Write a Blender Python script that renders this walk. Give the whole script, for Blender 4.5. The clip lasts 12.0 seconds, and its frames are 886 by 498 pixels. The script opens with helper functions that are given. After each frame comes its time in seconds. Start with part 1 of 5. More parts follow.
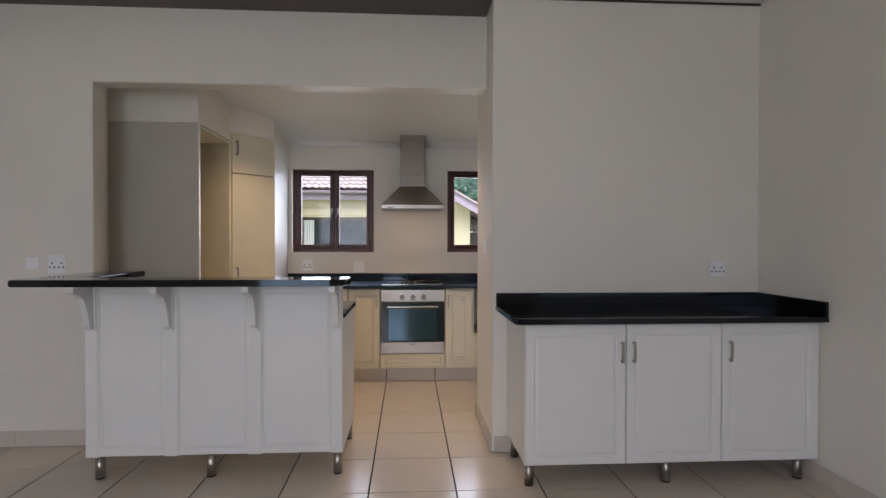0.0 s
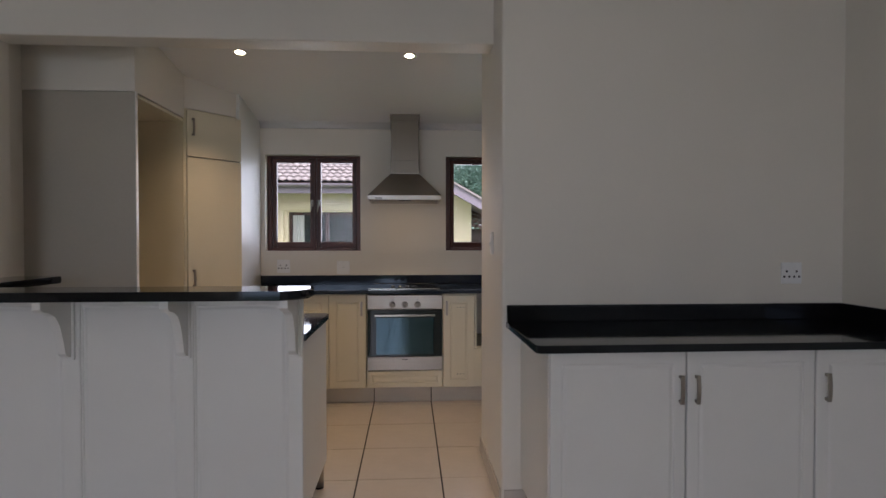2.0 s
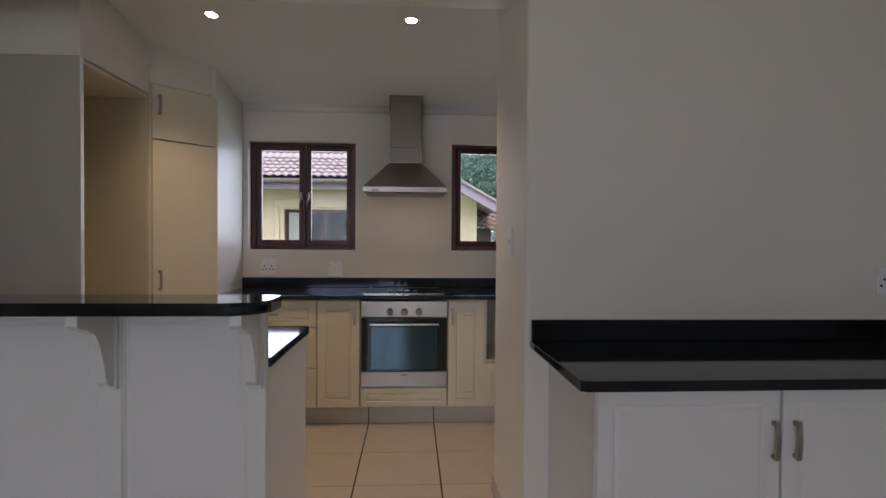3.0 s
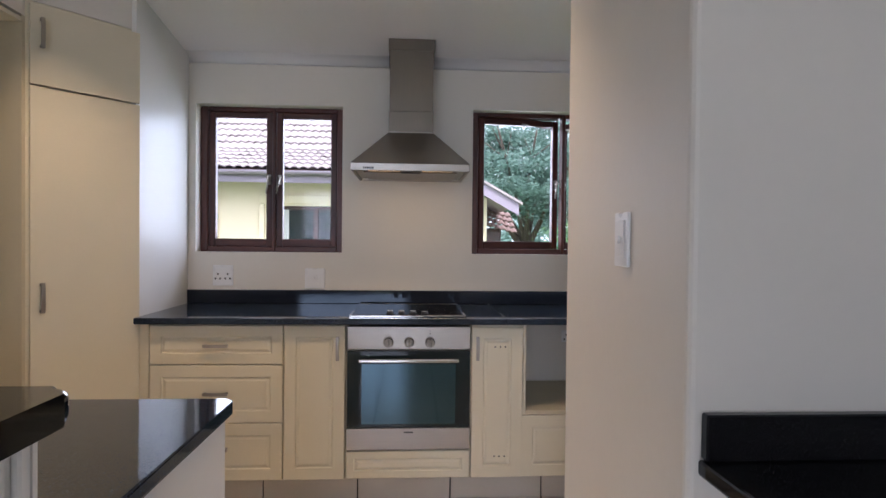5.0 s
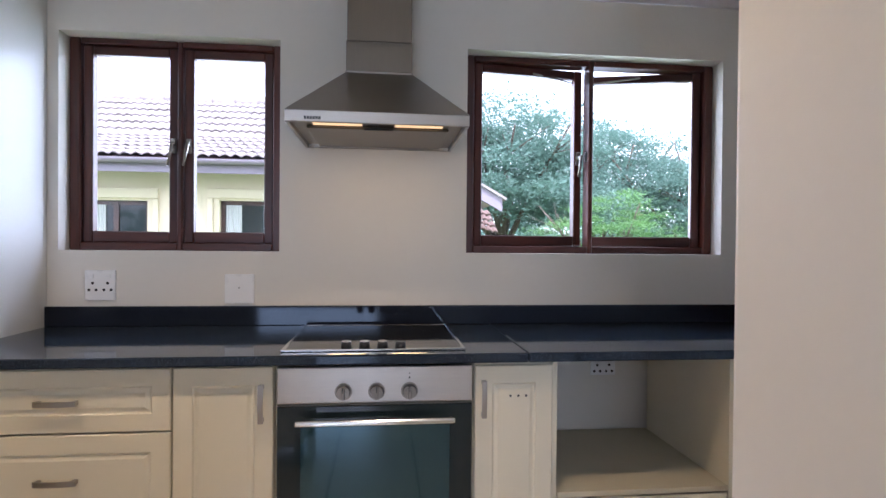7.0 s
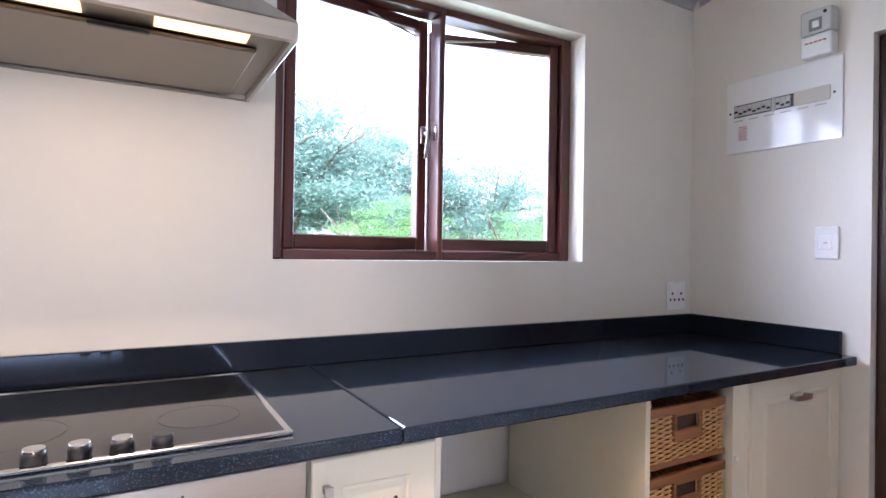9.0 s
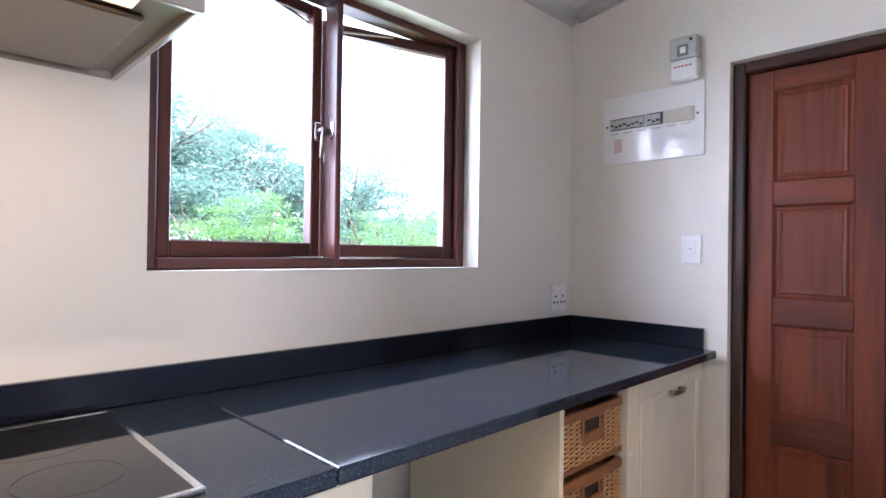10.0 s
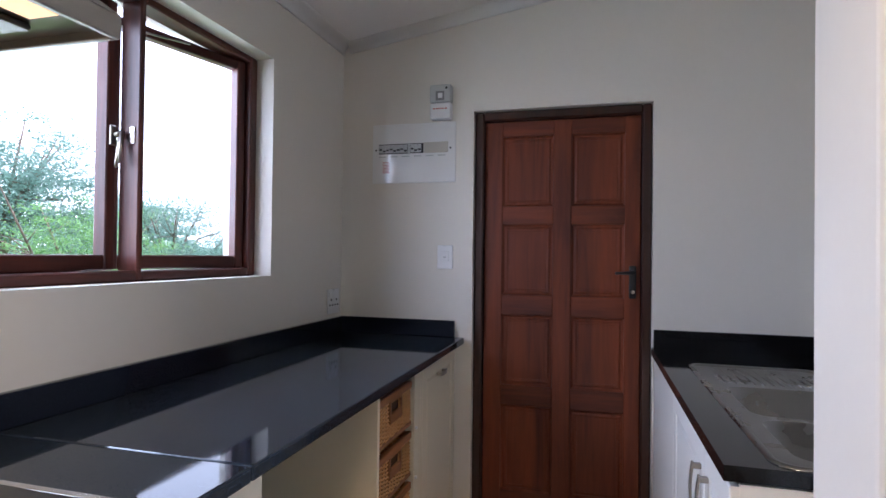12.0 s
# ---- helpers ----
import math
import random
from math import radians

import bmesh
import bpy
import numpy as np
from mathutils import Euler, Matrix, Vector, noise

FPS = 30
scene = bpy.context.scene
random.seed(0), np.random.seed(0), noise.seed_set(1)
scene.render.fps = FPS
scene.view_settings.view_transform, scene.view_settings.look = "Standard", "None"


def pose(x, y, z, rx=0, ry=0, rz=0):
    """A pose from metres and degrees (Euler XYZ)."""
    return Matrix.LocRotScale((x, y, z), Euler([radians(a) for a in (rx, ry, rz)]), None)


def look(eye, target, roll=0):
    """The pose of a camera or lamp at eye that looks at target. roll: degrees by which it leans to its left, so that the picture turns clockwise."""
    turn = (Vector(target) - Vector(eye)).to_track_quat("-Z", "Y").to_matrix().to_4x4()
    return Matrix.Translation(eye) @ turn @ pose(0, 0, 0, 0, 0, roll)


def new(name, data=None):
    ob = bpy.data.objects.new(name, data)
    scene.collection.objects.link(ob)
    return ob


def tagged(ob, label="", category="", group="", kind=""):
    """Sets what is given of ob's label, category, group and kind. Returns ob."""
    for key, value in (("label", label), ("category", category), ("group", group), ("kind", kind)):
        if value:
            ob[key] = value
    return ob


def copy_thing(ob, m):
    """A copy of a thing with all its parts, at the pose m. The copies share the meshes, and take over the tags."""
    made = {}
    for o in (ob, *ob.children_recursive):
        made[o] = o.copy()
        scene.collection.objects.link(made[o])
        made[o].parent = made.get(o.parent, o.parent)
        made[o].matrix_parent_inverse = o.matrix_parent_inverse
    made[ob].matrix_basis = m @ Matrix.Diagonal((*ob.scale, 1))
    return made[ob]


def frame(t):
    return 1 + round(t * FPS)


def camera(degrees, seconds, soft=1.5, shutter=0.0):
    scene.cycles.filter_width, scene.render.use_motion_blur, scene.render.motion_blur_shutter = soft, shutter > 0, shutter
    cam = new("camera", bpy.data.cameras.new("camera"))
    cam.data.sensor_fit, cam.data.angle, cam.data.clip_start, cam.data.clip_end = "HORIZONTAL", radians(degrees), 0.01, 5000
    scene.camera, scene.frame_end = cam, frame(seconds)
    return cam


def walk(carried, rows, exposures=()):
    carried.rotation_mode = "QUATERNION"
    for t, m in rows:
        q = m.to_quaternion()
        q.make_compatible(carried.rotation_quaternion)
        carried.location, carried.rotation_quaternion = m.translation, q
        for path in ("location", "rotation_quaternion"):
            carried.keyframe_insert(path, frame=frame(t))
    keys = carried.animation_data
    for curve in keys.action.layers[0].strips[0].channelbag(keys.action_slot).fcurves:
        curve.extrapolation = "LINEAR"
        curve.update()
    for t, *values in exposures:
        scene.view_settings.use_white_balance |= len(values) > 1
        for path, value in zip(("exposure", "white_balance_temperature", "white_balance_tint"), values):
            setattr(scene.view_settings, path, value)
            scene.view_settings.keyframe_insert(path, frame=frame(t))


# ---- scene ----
cam = camera(77.4, 12.0)
METRES, EYE, TILT, LEAN, TURN = 4.7, 1.3, 0.0, 0.0, -4.6
PATH = [
    (0, (0.894, 0.188, 1.308), (1.019, 2.184, 1.285), 0.1),
    (0.5, (0.925, 0.324, 1.307), (1.05, 2.32, 1.284), 0.1),
    (1, (0.949, 0.501, 1.303), (1.072, 2.498, 1.276), 0.2),
    (1.5, (0.962, 0.736, 1.319), (1.08, 2.732, 1.287), 0.0),
    (2, (0.973, 0.968, 1.313), (1.094, 2.964, 1.277), 0.0),
    (2.5, (0.984, 1.239, 1.318), (1.11, 3.235, 1.283), 0.2),
    (3, (0.986, 1.528, 1.296), (1.098, 3.525, 1.262), 0.4),
    (5, (0.943, 2.687, 1.282), (1.057, 4.683, 1.254), 0.6),
    (5.5, (0.969, 2.995, 1.288), (1.08, 4.992, 1.258), 0.7),
    (6, (0.958, 3.239, 1.29), (1.075, 5.235, 1.249), 0.6),
    (6.5, (0.944, 3.459, 1.272), (1.088, 5.453, 1.241), 0.5),
    (6.7, (0.947, 3.53, 1.26), (1.111, 5.524, 1.234), 0.5),
    (8.3, (0.957, 4.215, 1.228), (1.649, 6.092, 1.25), 0.7),
    (8.5, (0.963, 4.262, 1.23), (1.741, 6.104, 1.246), 0.8),
    (9, (0.96, 4.399, 1.236), (1.944, 6.14, 1.247), 0.9),
    (9.5, (0.944, 4.492, 1.249), (2.138, 6.096, 1.258), 0.8),
    (10, (0.894, 4.568, 1.26), (2.297, 5.994, 1.274), 0.8),
    (10.5, (0.801, 4.638, 1.259), (2.428, 5.801, 1.283), 0.9),
    (11, (0.704, 4.675, 1.272), (2.489, 5.577, 1.292), 0.9),
    (11.5, (0.627, 4.647, 1.295), (2.489, 5.376, 1.308), 0.8),
    (12, (0.528, 4.723, 1.295), (2.456, 5.256, 1.319), 0.7),
]
walk(cam, [(t, look(eye, target, roll)) for t, eye, target, roll in PATH], exposures=[(0, 0.98, 6080, 22), (1.5, 0.58, 6080, 22), (2.5, 0.35, 6100, 22), (3.2, 0.4, 5980, 22), (5, 1.12, 5700, 22), (6.5, 1.24, 5420, 21), (8.5, 2.16, 5380, 24), (9.5, 2.5, 5380, 25), (10.5, 2.2, 5420, 24), (12, 1.45, 5420, 22)])

# ---- world and light ----
SUN_EL, SUN_ROT = radians(52), radians(200)
world = bpy.data.worlds.new("sky")
scene.world = world
world.use_nodes = True
wn, wl = world.node_tree.nodes, world.node_tree.links
wn.clear()
sky = wn.new("ShaderNodeTexSky")
sky.sky_type, sky.sun_disc, sky.sun_elevation, sky.sun_rotation = "NISHITA", False, SUN_EL, SUN_ROT
sky.air_density, sky.dust_density, sky.ozone_density = 1.0, 6.0, 1.0
cloud = wn.new("ShaderNodeMixRGB")
cloud.inputs[0].default_value, cloud.inputs[2].default_value = 0.7, (13.0, 13.4, 14.0, 1)
background = wn.new("ShaderNodeBackground")
background.inputs["Strength"].default_value = 0.15
wout = wn.new("ShaderNodeOutputWorld")
wl.new(sky.outputs[0], cloud.inputs[1])
wl.new(cloud.outputs[0], background.inputs[0])
wl.new(background.outputs[0], wout.inputs[0])

sun = new("sun", bpy.data.lights.new("sun", "SUN"))
sun.data.energy, sun.data.angle, sun.data.color = 3.0, radians(12), (1.0, 0.95, 0.88)
sun.matrix_world = look((0, 0, 20), (-4, 12, 0))


def window_light(name, m, w, h, power, color):
    lamp = bpy.data.lights.new(name, "AREA")
    lamp.shape, lamp.size, lamp.size_y, lamp.energy, lamp.color = "RECTANGLE", w, h, power, color
    ob = new(name, lamp)
    ob.matrix_world = m
    return ob


# added area lamps: daylight outside windows 1 and 2, fill at the unseen south opening
window_light("window_light_1", look((0.12, 7.0, 1.9), (0.12, 0, 1.2)), 1.5, 1.2, 17, (0.86, 0.93, 1.0))
window_light("window_light_2", look((1.87, 7.0, 1.9), (1.87, 0, 1.2)), 1.8, 1.2, 22, (0.86, 0.93, 1.0))
window_light("window_light_3", look((-0.3, -2.9, 1.4), (0.6, 4, 0.7)), 2.2, 1.8, 23, (0.82, 0.9, 1.0))

# ---- materials ----
def mat(name, color, rough=0.5, metal=0.0, vary=0.06, scale=3.0, bump=0.0, bump_scale=60.0, fine=0.04, coat=0.0, emit=None, per_piece=0.0, stretch=None):
    """A painted or plain surface: base colour with broad and fine variation, roughness variation and fine relief."""
    m = bpy.data.materials.new(name)
    m.use_nodes = True
    n, l = m.node_tree.nodes, m.node_tree.links
    b = n["Principled BSDF"]
    b.inputs["Metallic"].default_value = metal
    b.inputs["Coat Weight"].default_value = coat
    tc = n.new("ShaderNodeTexCoord")
    vec = tc.outputs["Object"]
    if stretch:
        mp = n.new("ShaderNodeMapping")
        mp.inputs["Scale"].default_value = stretch
        l.new(vec, mp.inputs[0])
        vec = mp.outputs[0]
    broad = n.new("ShaderNodeTexNoise")
    broad.inputs["Scale"].default_value, broad.inputs["Detail"].default_value = scale, 4
    small = n.new("ShaderNodeTexNoise")
    small.inputs["Scale"].default_value, small.inputs["Detail"].default_value = bump_scale, 5
    l.new(vec, broad.inputs[0])
    l.new(vec, small.inputs[0])
    value = n.new("ShaderNodeMath")
    value.operation = "MULTIPLY_ADD"
    l.new(broad.outputs[0], value.inputs[0])
    value.inputs[1].default_value, value.inputs[2].default_value = 2 * vary, 1 - vary
    value2 = n.new("ShaderNodeMath")
    value2.operation = "MULTIPLY_ADD"
    l.new(small.outputs[0], value2.inputs[0])
    value2.inputs[1].default_value = 2 * fine
    l.new(value.outputs[0], value2.inputs[2])
    last = value2.outputs[0]
    if per_piece:
        info = n.new("ShaderNodeObjectInfo")
        v3 = n.new("ShaderNodeMath")
        v3.operation = "MULTIPLY_ADD"
        l.new(info.outputs["Random"], v3.inputs[0])
        v3.inputs[1].default_value = per_piece
        l.new(last, v3.inputs[2])
        last = v3.outputs[0]
    hsv = n.new("ShaderNodeHueSaturation")
    hsv.inputs["Color"].default_value = (*color, 1)
    l.new(last, hsv.inputs["Value"])
    l.new(hsv.outputs[0], b.inputs["Base Color"])
    r = n.new("ShaderNodeMath")
    r.operation = "MULTIPLY_ADD"
    l.new(broad.outputs[0], r.inputs[0])
    r.inputs[1].default_value, r.inputs[2].default_value = rough * 0.35, rough * 0.82
    l.new(r.outputs[0], b.inputs["Roughness"])
    if bump:
        bp = n.new("ShaderNodeBump")
        bp.inputs["Strength"].default_value, bp.inputs["Distance"].default_value = bump, 0.004
        l.new(small.outputs[0], bp.inputs["Height"])
        l.new(bp.outputs[0], b.inputs["Normal"])
    if emit:
        b.inputs["Emission Color"].default_value, b.inputs["Emission Strength"].default_value = (*emit[0], 1), emit[1]
    return m


def wood_mat(name, dark, light, rough=0.3, along=2, coat=0.3, scale=1.0, vary=True):
    """Timber: long streaks along one axis, fine pores, and slow shifts of tone."""
    m = bpy.data.materials.new(name)
    m.use_nodes = True
    n, l = m.node_tree.nodes, m.node_tree.links
    b = n["Principled BSDF"]
    b.inputs["Coat Weight"].default_value, b.inputs["Coat Roughness"].default_value = coat, 0.2
    tc = n.new("ShaderNodeTexCoord")
    mp = n.new("ShaderNodeMapping")
    s = [9.0 * scale] * 3
    s[along] = 0.7 * scale
    mp.inputs["Scale"].default_value = s
    l.new(tc.outputs["Object"], mp.inputs[0])
    big = n.new("ShaderNodeTexNoise")
    big.inputs["Scale"].default_value, big.inputs["Detail"].default_value, big.inputs["Distortion"].default_value = 1.6, 6, 1.1
    l.new(mp.outputs[0], big.inputs[0])
    pores = n.new("ShaderNodeTexNoise")
    pores.inputs["Scale"].default_value, pores.inputs["Detail"].default_value = 14, 3
    l.new(mp.outputs[0], pores.inputs[0])
    mix = n.new("ShaderNodeMath")
    mix.operation = "MULTIPLY_ADD"
    l.new(pores.outputs[0], mix.inputs[0])
    mix.inputs[1].default_value = 0.3
    l.new(big.outputs[0], mix.inputs[2])
    ramp = n.new("ShaderNodeValToRGB")
    ramp.color_ramp.elements[0].position, ramp.color_ramp.elements[0].color = 0.42, (*dark, 1)
    ramp.color_ramp.elements[1].position, ramp.color_ramp.elements[1].color = 0.86, (*light, 1)
    l.new(mix.outputs[0], ramp.inputs[0])
    l.new(ramp.outputs[0], b.inputs["Base Color"])
    b.inputs["Roughness"].default_value = rough
    bp = n.new("ShaderNodeBump")
    bp.inputs["Strength"].default_value, bp.inputs["Distance"].default_value = 0.25, 0.002
    l.new(mix.outputs[0], bp.inputs["Height"])
    l.new(bp.outputs[0], b.inputs["Normal"])
    return m


def granite_mat(name, base, fleck, amount, rough, size=620):
    """Polished dark stone with small crystals."""
    m = bpy.data.materials.new(name)
    m.use_nodes = True
    n, l = m.node_tree.nodes, m.node_tree.links
    b = n["Principled BSDF"]
    tc = n.new("ShaderNodeTexCoord")
    vor = n.new("ShaderNodeTexVoronoi")
    vor.inputs["Scale"].default_value = size
    l.new(tc.outputs["Object"], vor.inputs[0])
    noi = n.new("ShaderNodeTexNoise")
    noi.inputs["Scale"].default_value, noi.inputs["Detail"].default_value = 320, 2
    l.new(tc.outputs["Object"], noi.inputs[0])
    slow = n.new("ShaderNodeTexNoise")
    slow.inputs["Scale"].default_value, slow.inputs["Detail"].default_value = 5, 4
    l.new(tc.outputs["Object"], slow.inputs[0])
    add = n.new("ShaderNodeMath")
    add.operation = "MULTIPLY"
    sep = n.new("ShaderNodeSeparateColor")
    l.new(vor.outputs["Color"], sep.inputs[0])
    l.new(sep.outputs[0], add.inputs[0])
    l.new(noi.outputs[0], add.inputs[1])
    ramp = n.new("ShaderNodeValToRGB")
    ramp.color_ramp.elements[0].position, ramp.color_ramp.elements[0].color = 0.5 - amount, (*base, 1)
    ramp.color_ramp.elements[1].position, ramp.color_ramp.elements[1].color = 0.62, (*fleck, 1)
    l.new(add.outputs[0], ramp.inputs[0])
    l.new(ramp.outputs[0], b.inputs["Base Color"])
    r = n.new("ShaderNodeMath")
    r.operation = "MULTIPLY_ADD"
    l.new(slow.outputs[0], r.inputs[0])
    r.inputs[1].default_value, r.inputs[2].default_value = rough, rough * 0.5
    b.inputs["Specular IOR Level"].default_value = 0.42
    # Blue sheen of the window's reflection is put into the specular tint.
    b.inputs["Specular Tint"].default_value = (0.72, 0.86, 1.0, 1)
    l.new(r.outputs[0], b.inputs["Roughness"])
    return m


def glass_mat(name, tint=(1, 1, 1), rough=0.0):
    m = bpy.data.materials.new(name)
    m.use_nodes = True
    n, l = m.node_tree.nodes, m.node_tree.links
    n.clear()
    o = n.new("ShaderNodeOutputMaterial")
    t = n.new("ShaderNodeBsdfTransparent")
    g = n.new("ShaderNodeBsdfGlossy")
    g.inputs["Roughness"].default_value = 0.02 + rough
    t.inputs[0].default_value = (*tint, 1)
    lw = n.new("ShaderNodeLayerWeight")
    lw.inputs[0].default_value = 0.5
    p = n.new("ShaderNodeMath")
    p.operation = "POWER"
    l.new(lw.outputs["Facing"], p.inputs[0])
    p.inputs[1].default_value = 4.0
    f = n.new("ShaderNodeMath")
    f.operation = "MULTIPLY_ADD"
    l.new(p.outputs[0], f.inputs[0])
    f.inputs[1].default_value, f.inputs[2].default_value = 0.35, 0.018
    mx = n.new("ShaderNodeMixShader")
    l.new(f.outputs[0], mx.inputs[0])
    l.new(t.outputs[0], mx.inputs[1])
    l.new(g.outputs[0], mx.inputs[2])
    l.new(mx.outputs[0], o.inputs[0])
    return m


M_WALL = mat("wall_paint", (0.79, 0.752, 0.675), 0.5, vary=0.11, scale=0.9, bump=0.12, bump_scale=45, fine=0.015)
M_CEIL = mat("ceiling_paint", (0.82, 0.81, 0.79), 0.7, vary=0.03, scale=1.5, bump=0.1, bump_scale=50, fine=0.015)
M_CREAM = mat("cream_enamel", (0.745, 0.688, 0.53), 0.38, vary=0.04, scale=4, bump=0.05, bump_scale=90, fine=0.015)
M_WHITE = mat("white_enamel", (0.78, 0.775, 0.74), 0.36, vary=0.035, scale=4, bump=0.05, bump_scale=90, fine=0.015)
M_INSIDE = mat("cabinet_board", (0.62, 0.56, 0.40), 0.6, vary=0.06, scale=5, bump=0.05, fine=0.02)
M_PLASTIC = mat("white_plastic", (0.87, 0.87, 0.86), 0.28, vary=0.02, fine=0.01)
M_GREYP = mat("grey_plastic", (0.52, 0.53, 0.51), 0.45, vary=0.05, fine=0.02)
M_BLACKP = mat("black_plastic", (0.015, 0.015, 0.016), 0.3, vary=0.1)
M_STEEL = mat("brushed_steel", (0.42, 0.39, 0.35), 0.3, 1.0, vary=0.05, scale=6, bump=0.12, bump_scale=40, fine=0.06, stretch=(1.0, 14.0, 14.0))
# Upright grain; darker than brushed_steel, with dimmer reflections put into the colour.
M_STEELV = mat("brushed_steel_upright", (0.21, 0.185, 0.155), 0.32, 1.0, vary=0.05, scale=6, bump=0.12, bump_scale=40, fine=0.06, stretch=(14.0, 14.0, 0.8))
M_SINK = mat("sink_steel", (0.26, 0.25, 0.235), 0.28, 1.0, vary=0.06, scale=8, fine=0.03)
M_CHROME = mat("chrome", (0.72, 0.71, 0.69), 0.12, 1.0, vary=0.02, fine=0.01)
M_NICKEL = mat("satin_nickel", (0.38, 0.35, 0.31), 0.3, 1.0, vary=0.05, fine=0.03)
M_DARKGLASS = mat("dark_glass", (0.012, 0.020, 0.022), 0.05, vary=0.05, fine=0.0)
M_DARKGLASS.node_tree.nodes["Principled BSDF"].inputs["IOR"].default_value = 1.45
# Teal base and specular tint stand in for a bluish window's reflection.
M_OVENPANE = mat("oven_window", (0.010, 0.032, 0.038), 0.06, vary=0.05, fine=0.0)
M_OVENPANE.node_tree.nodes["Principled BSDF"].inputs["IOR"].default_value = 1.9
M_OVENPANE.node_tree.nodes["Principled BSDF"].inputs["Specular Tint"].default_value = (0.55, 0.84, 1.0, 1)
M_HOB = mat("hob_glass", (0.010, 0.009, 0.008), 0.05, vary=0.1, fine=0.02)
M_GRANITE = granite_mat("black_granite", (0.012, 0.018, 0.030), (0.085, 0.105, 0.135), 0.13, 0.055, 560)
# Worktop stone again, the upstand's weaker sheen put into a darker colour.
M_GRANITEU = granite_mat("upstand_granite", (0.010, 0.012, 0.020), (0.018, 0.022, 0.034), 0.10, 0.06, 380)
M_GRANITEB = granite_mat("polished_black_granite", (0.008, 0.007, 0.007), (0.022, 0.022, 0.024), 0.05, 0.06)
M_TILE = mat("floor_tile_glaze", (0.61, 0.54, 0.45), 0.21, vary=0.06, scale=6, bump=0.02, bump_scale=30, fine=0.03, per_piece=0.05)
M_GROUT = mat("grout", (0.028, 0.022, 0.018), 0.9, vary=0.2, scale=9, fine=0.1)
M_SKIRT = mat("skirting_tile_glaze", (0.60, 0.55, 0.48), 0.22, vary=0.05, scale=6, fine=0.02, per_piece=0.04)
M_MERANTI = wood_mat("varnished_window_timber", (0.030, 0.007, 0.004), (0.12, 0.028, 0.016), 0.4, coat=0.05)
M_MERANTIX = wood_mat("varnished_window_timber_rail", (0.030, 0.007, 0.004), (0.12, 0.028, 0.016), 0.4, coat=0.05, along=0)
M_DOOR = wood_mat("varnished_door_timber", (0.060, 0.011, 0.004), (0.215, 0.044, 0.012), 0.55, coat=0.0, scale=0.55)
M_DOORY = wood_mat("varnished_door_timber_rail", (0.052, 0.010, 0.004), (0.20, 0.041, 0.012), 0.55, coat=0.0, along=1, scale=0.7)
M_DOORF = wood_mat("dark_door_frame_timber", (0.022, 0.008, 0.005), (0.06, 0.018, 0.010), 0.35)
M_BEAM = wood_mat("dark_stained_timber", (0.014, 0.006, 0.004), (0.045, 0.016, 0.010), 0.4, along=0)
M_WICKER = mat("wicker", (0.52, 0.30, 0.12), 0.5, vary=0.3, scale=30, bump=0.4, bump_scale=200, fine=0.15, per_piece=0.15)
M_WICKERW = wood_mat("basket_rim_timber", (0.17, 0.07, 0.025), (0.34, 0.15, 0.055), 0.4, along=0)
M_WICKERD = mat("dark_basket_lining", (0.06, 0.035, 0.02), 0.8, vary=0.2, scale=20)
M_GLASS = glass_mat("window_glass")
M_HOUSE = mat("cream_render", (0.70, 0.61, 0.43), 0.8, vary=0.06, scale=0.8, bump=0.2, fine=0.03)
M_ROOF = mat("weathered_roof_tile", (0.245, 0.215, 0.21), 0.75, vary=0.2, scale=3, bump=0.3, bump_scale=20, fine=0.15)
M_FASCIA = mat("grey_fascia_paint", (0.22, 0.19, 0.23), 0.5, vary=0.06)
M_GRASS = mat("grass", (0.06, 0.10, 0.03), 0.9, vary=0.3, scale=0.7, fine=0.3, bump=0.5)


def leaf_mat(name, color):
    """Leaves that pass some light through."""
    m = mat(name, color, 0.6, vary=0.35, scale=0.6, fine=0.25, bump_scale=4)
    n, l = m.node_tree.nodes, m.node_tree.links
    b = n["Principled BSDF"]
    t = n.new("ShaderNodeBsdfTranslucent")
    l.new(b.inputs["Base Color"].links[0].from_socket, t.inputs[0])
    mx = n.new("ShaderNodeMixShader")
    mx.inputs[0].default_value = 0.45
    l.new(b.outputs[0], mx.inputs[1])
    l.new(t.outputs[0], mx.inputs[2])
    l.new(mx.outputs[0], n["Material Output"].inputs[0])
    return m


M_LEAF = leaf_mat("tree_leaves", (0.12, 0.20, 0.16))
M_LEAF2 = leaf_mat("bright_tree_leaves", (0.12, 0.24, 0.075))
M_BARK = mat("bark", (0.12, 0.09, 0.07), 0.9, vary=0.3, scale=5, bump=0.6, bump_scale=20)
M_BULB = mat("lamp_glow", (1, 0.9, 0.7), 0.4, emit=((1.0, 0.80, 0.50), 12.0))
M_STRIP = mat("hood_lamp_glow", (1, 0.85, 0.6), 0.4, emit=((1.0, 0.62, 0.24), 0.42))


# ---- mesh helpers ----
def mesh_bm():
    return bmesh.new()


def box(bm, x0, x1, y0, y1, z0, z1, bevel=0.0, segments=1):
    """Adds a box to bm; bevel rounds its edges."""
    t = bmesh.new() if bevel else bm
    v = [t.verts.new((x, y, z)) for x in (x0, x1) for y in (y0, y1) for z in (z0, z1)]
    for f in ((0, 1, 3, 2), (4, 6, 7, 5), (0, 4, 5, 1), (2, 3, 7, 6), (0, 2, 6, 4), (1, 5, 7, 3)):
        t.faces.new([v[i] for i in f])
    if bevel:
        bmesh.ops.bevel(t, geom=list(t.edges), offset=bevel, segments=segments, profile=0.5, affect="EDGES")
        merge(bm, t)
    return bm


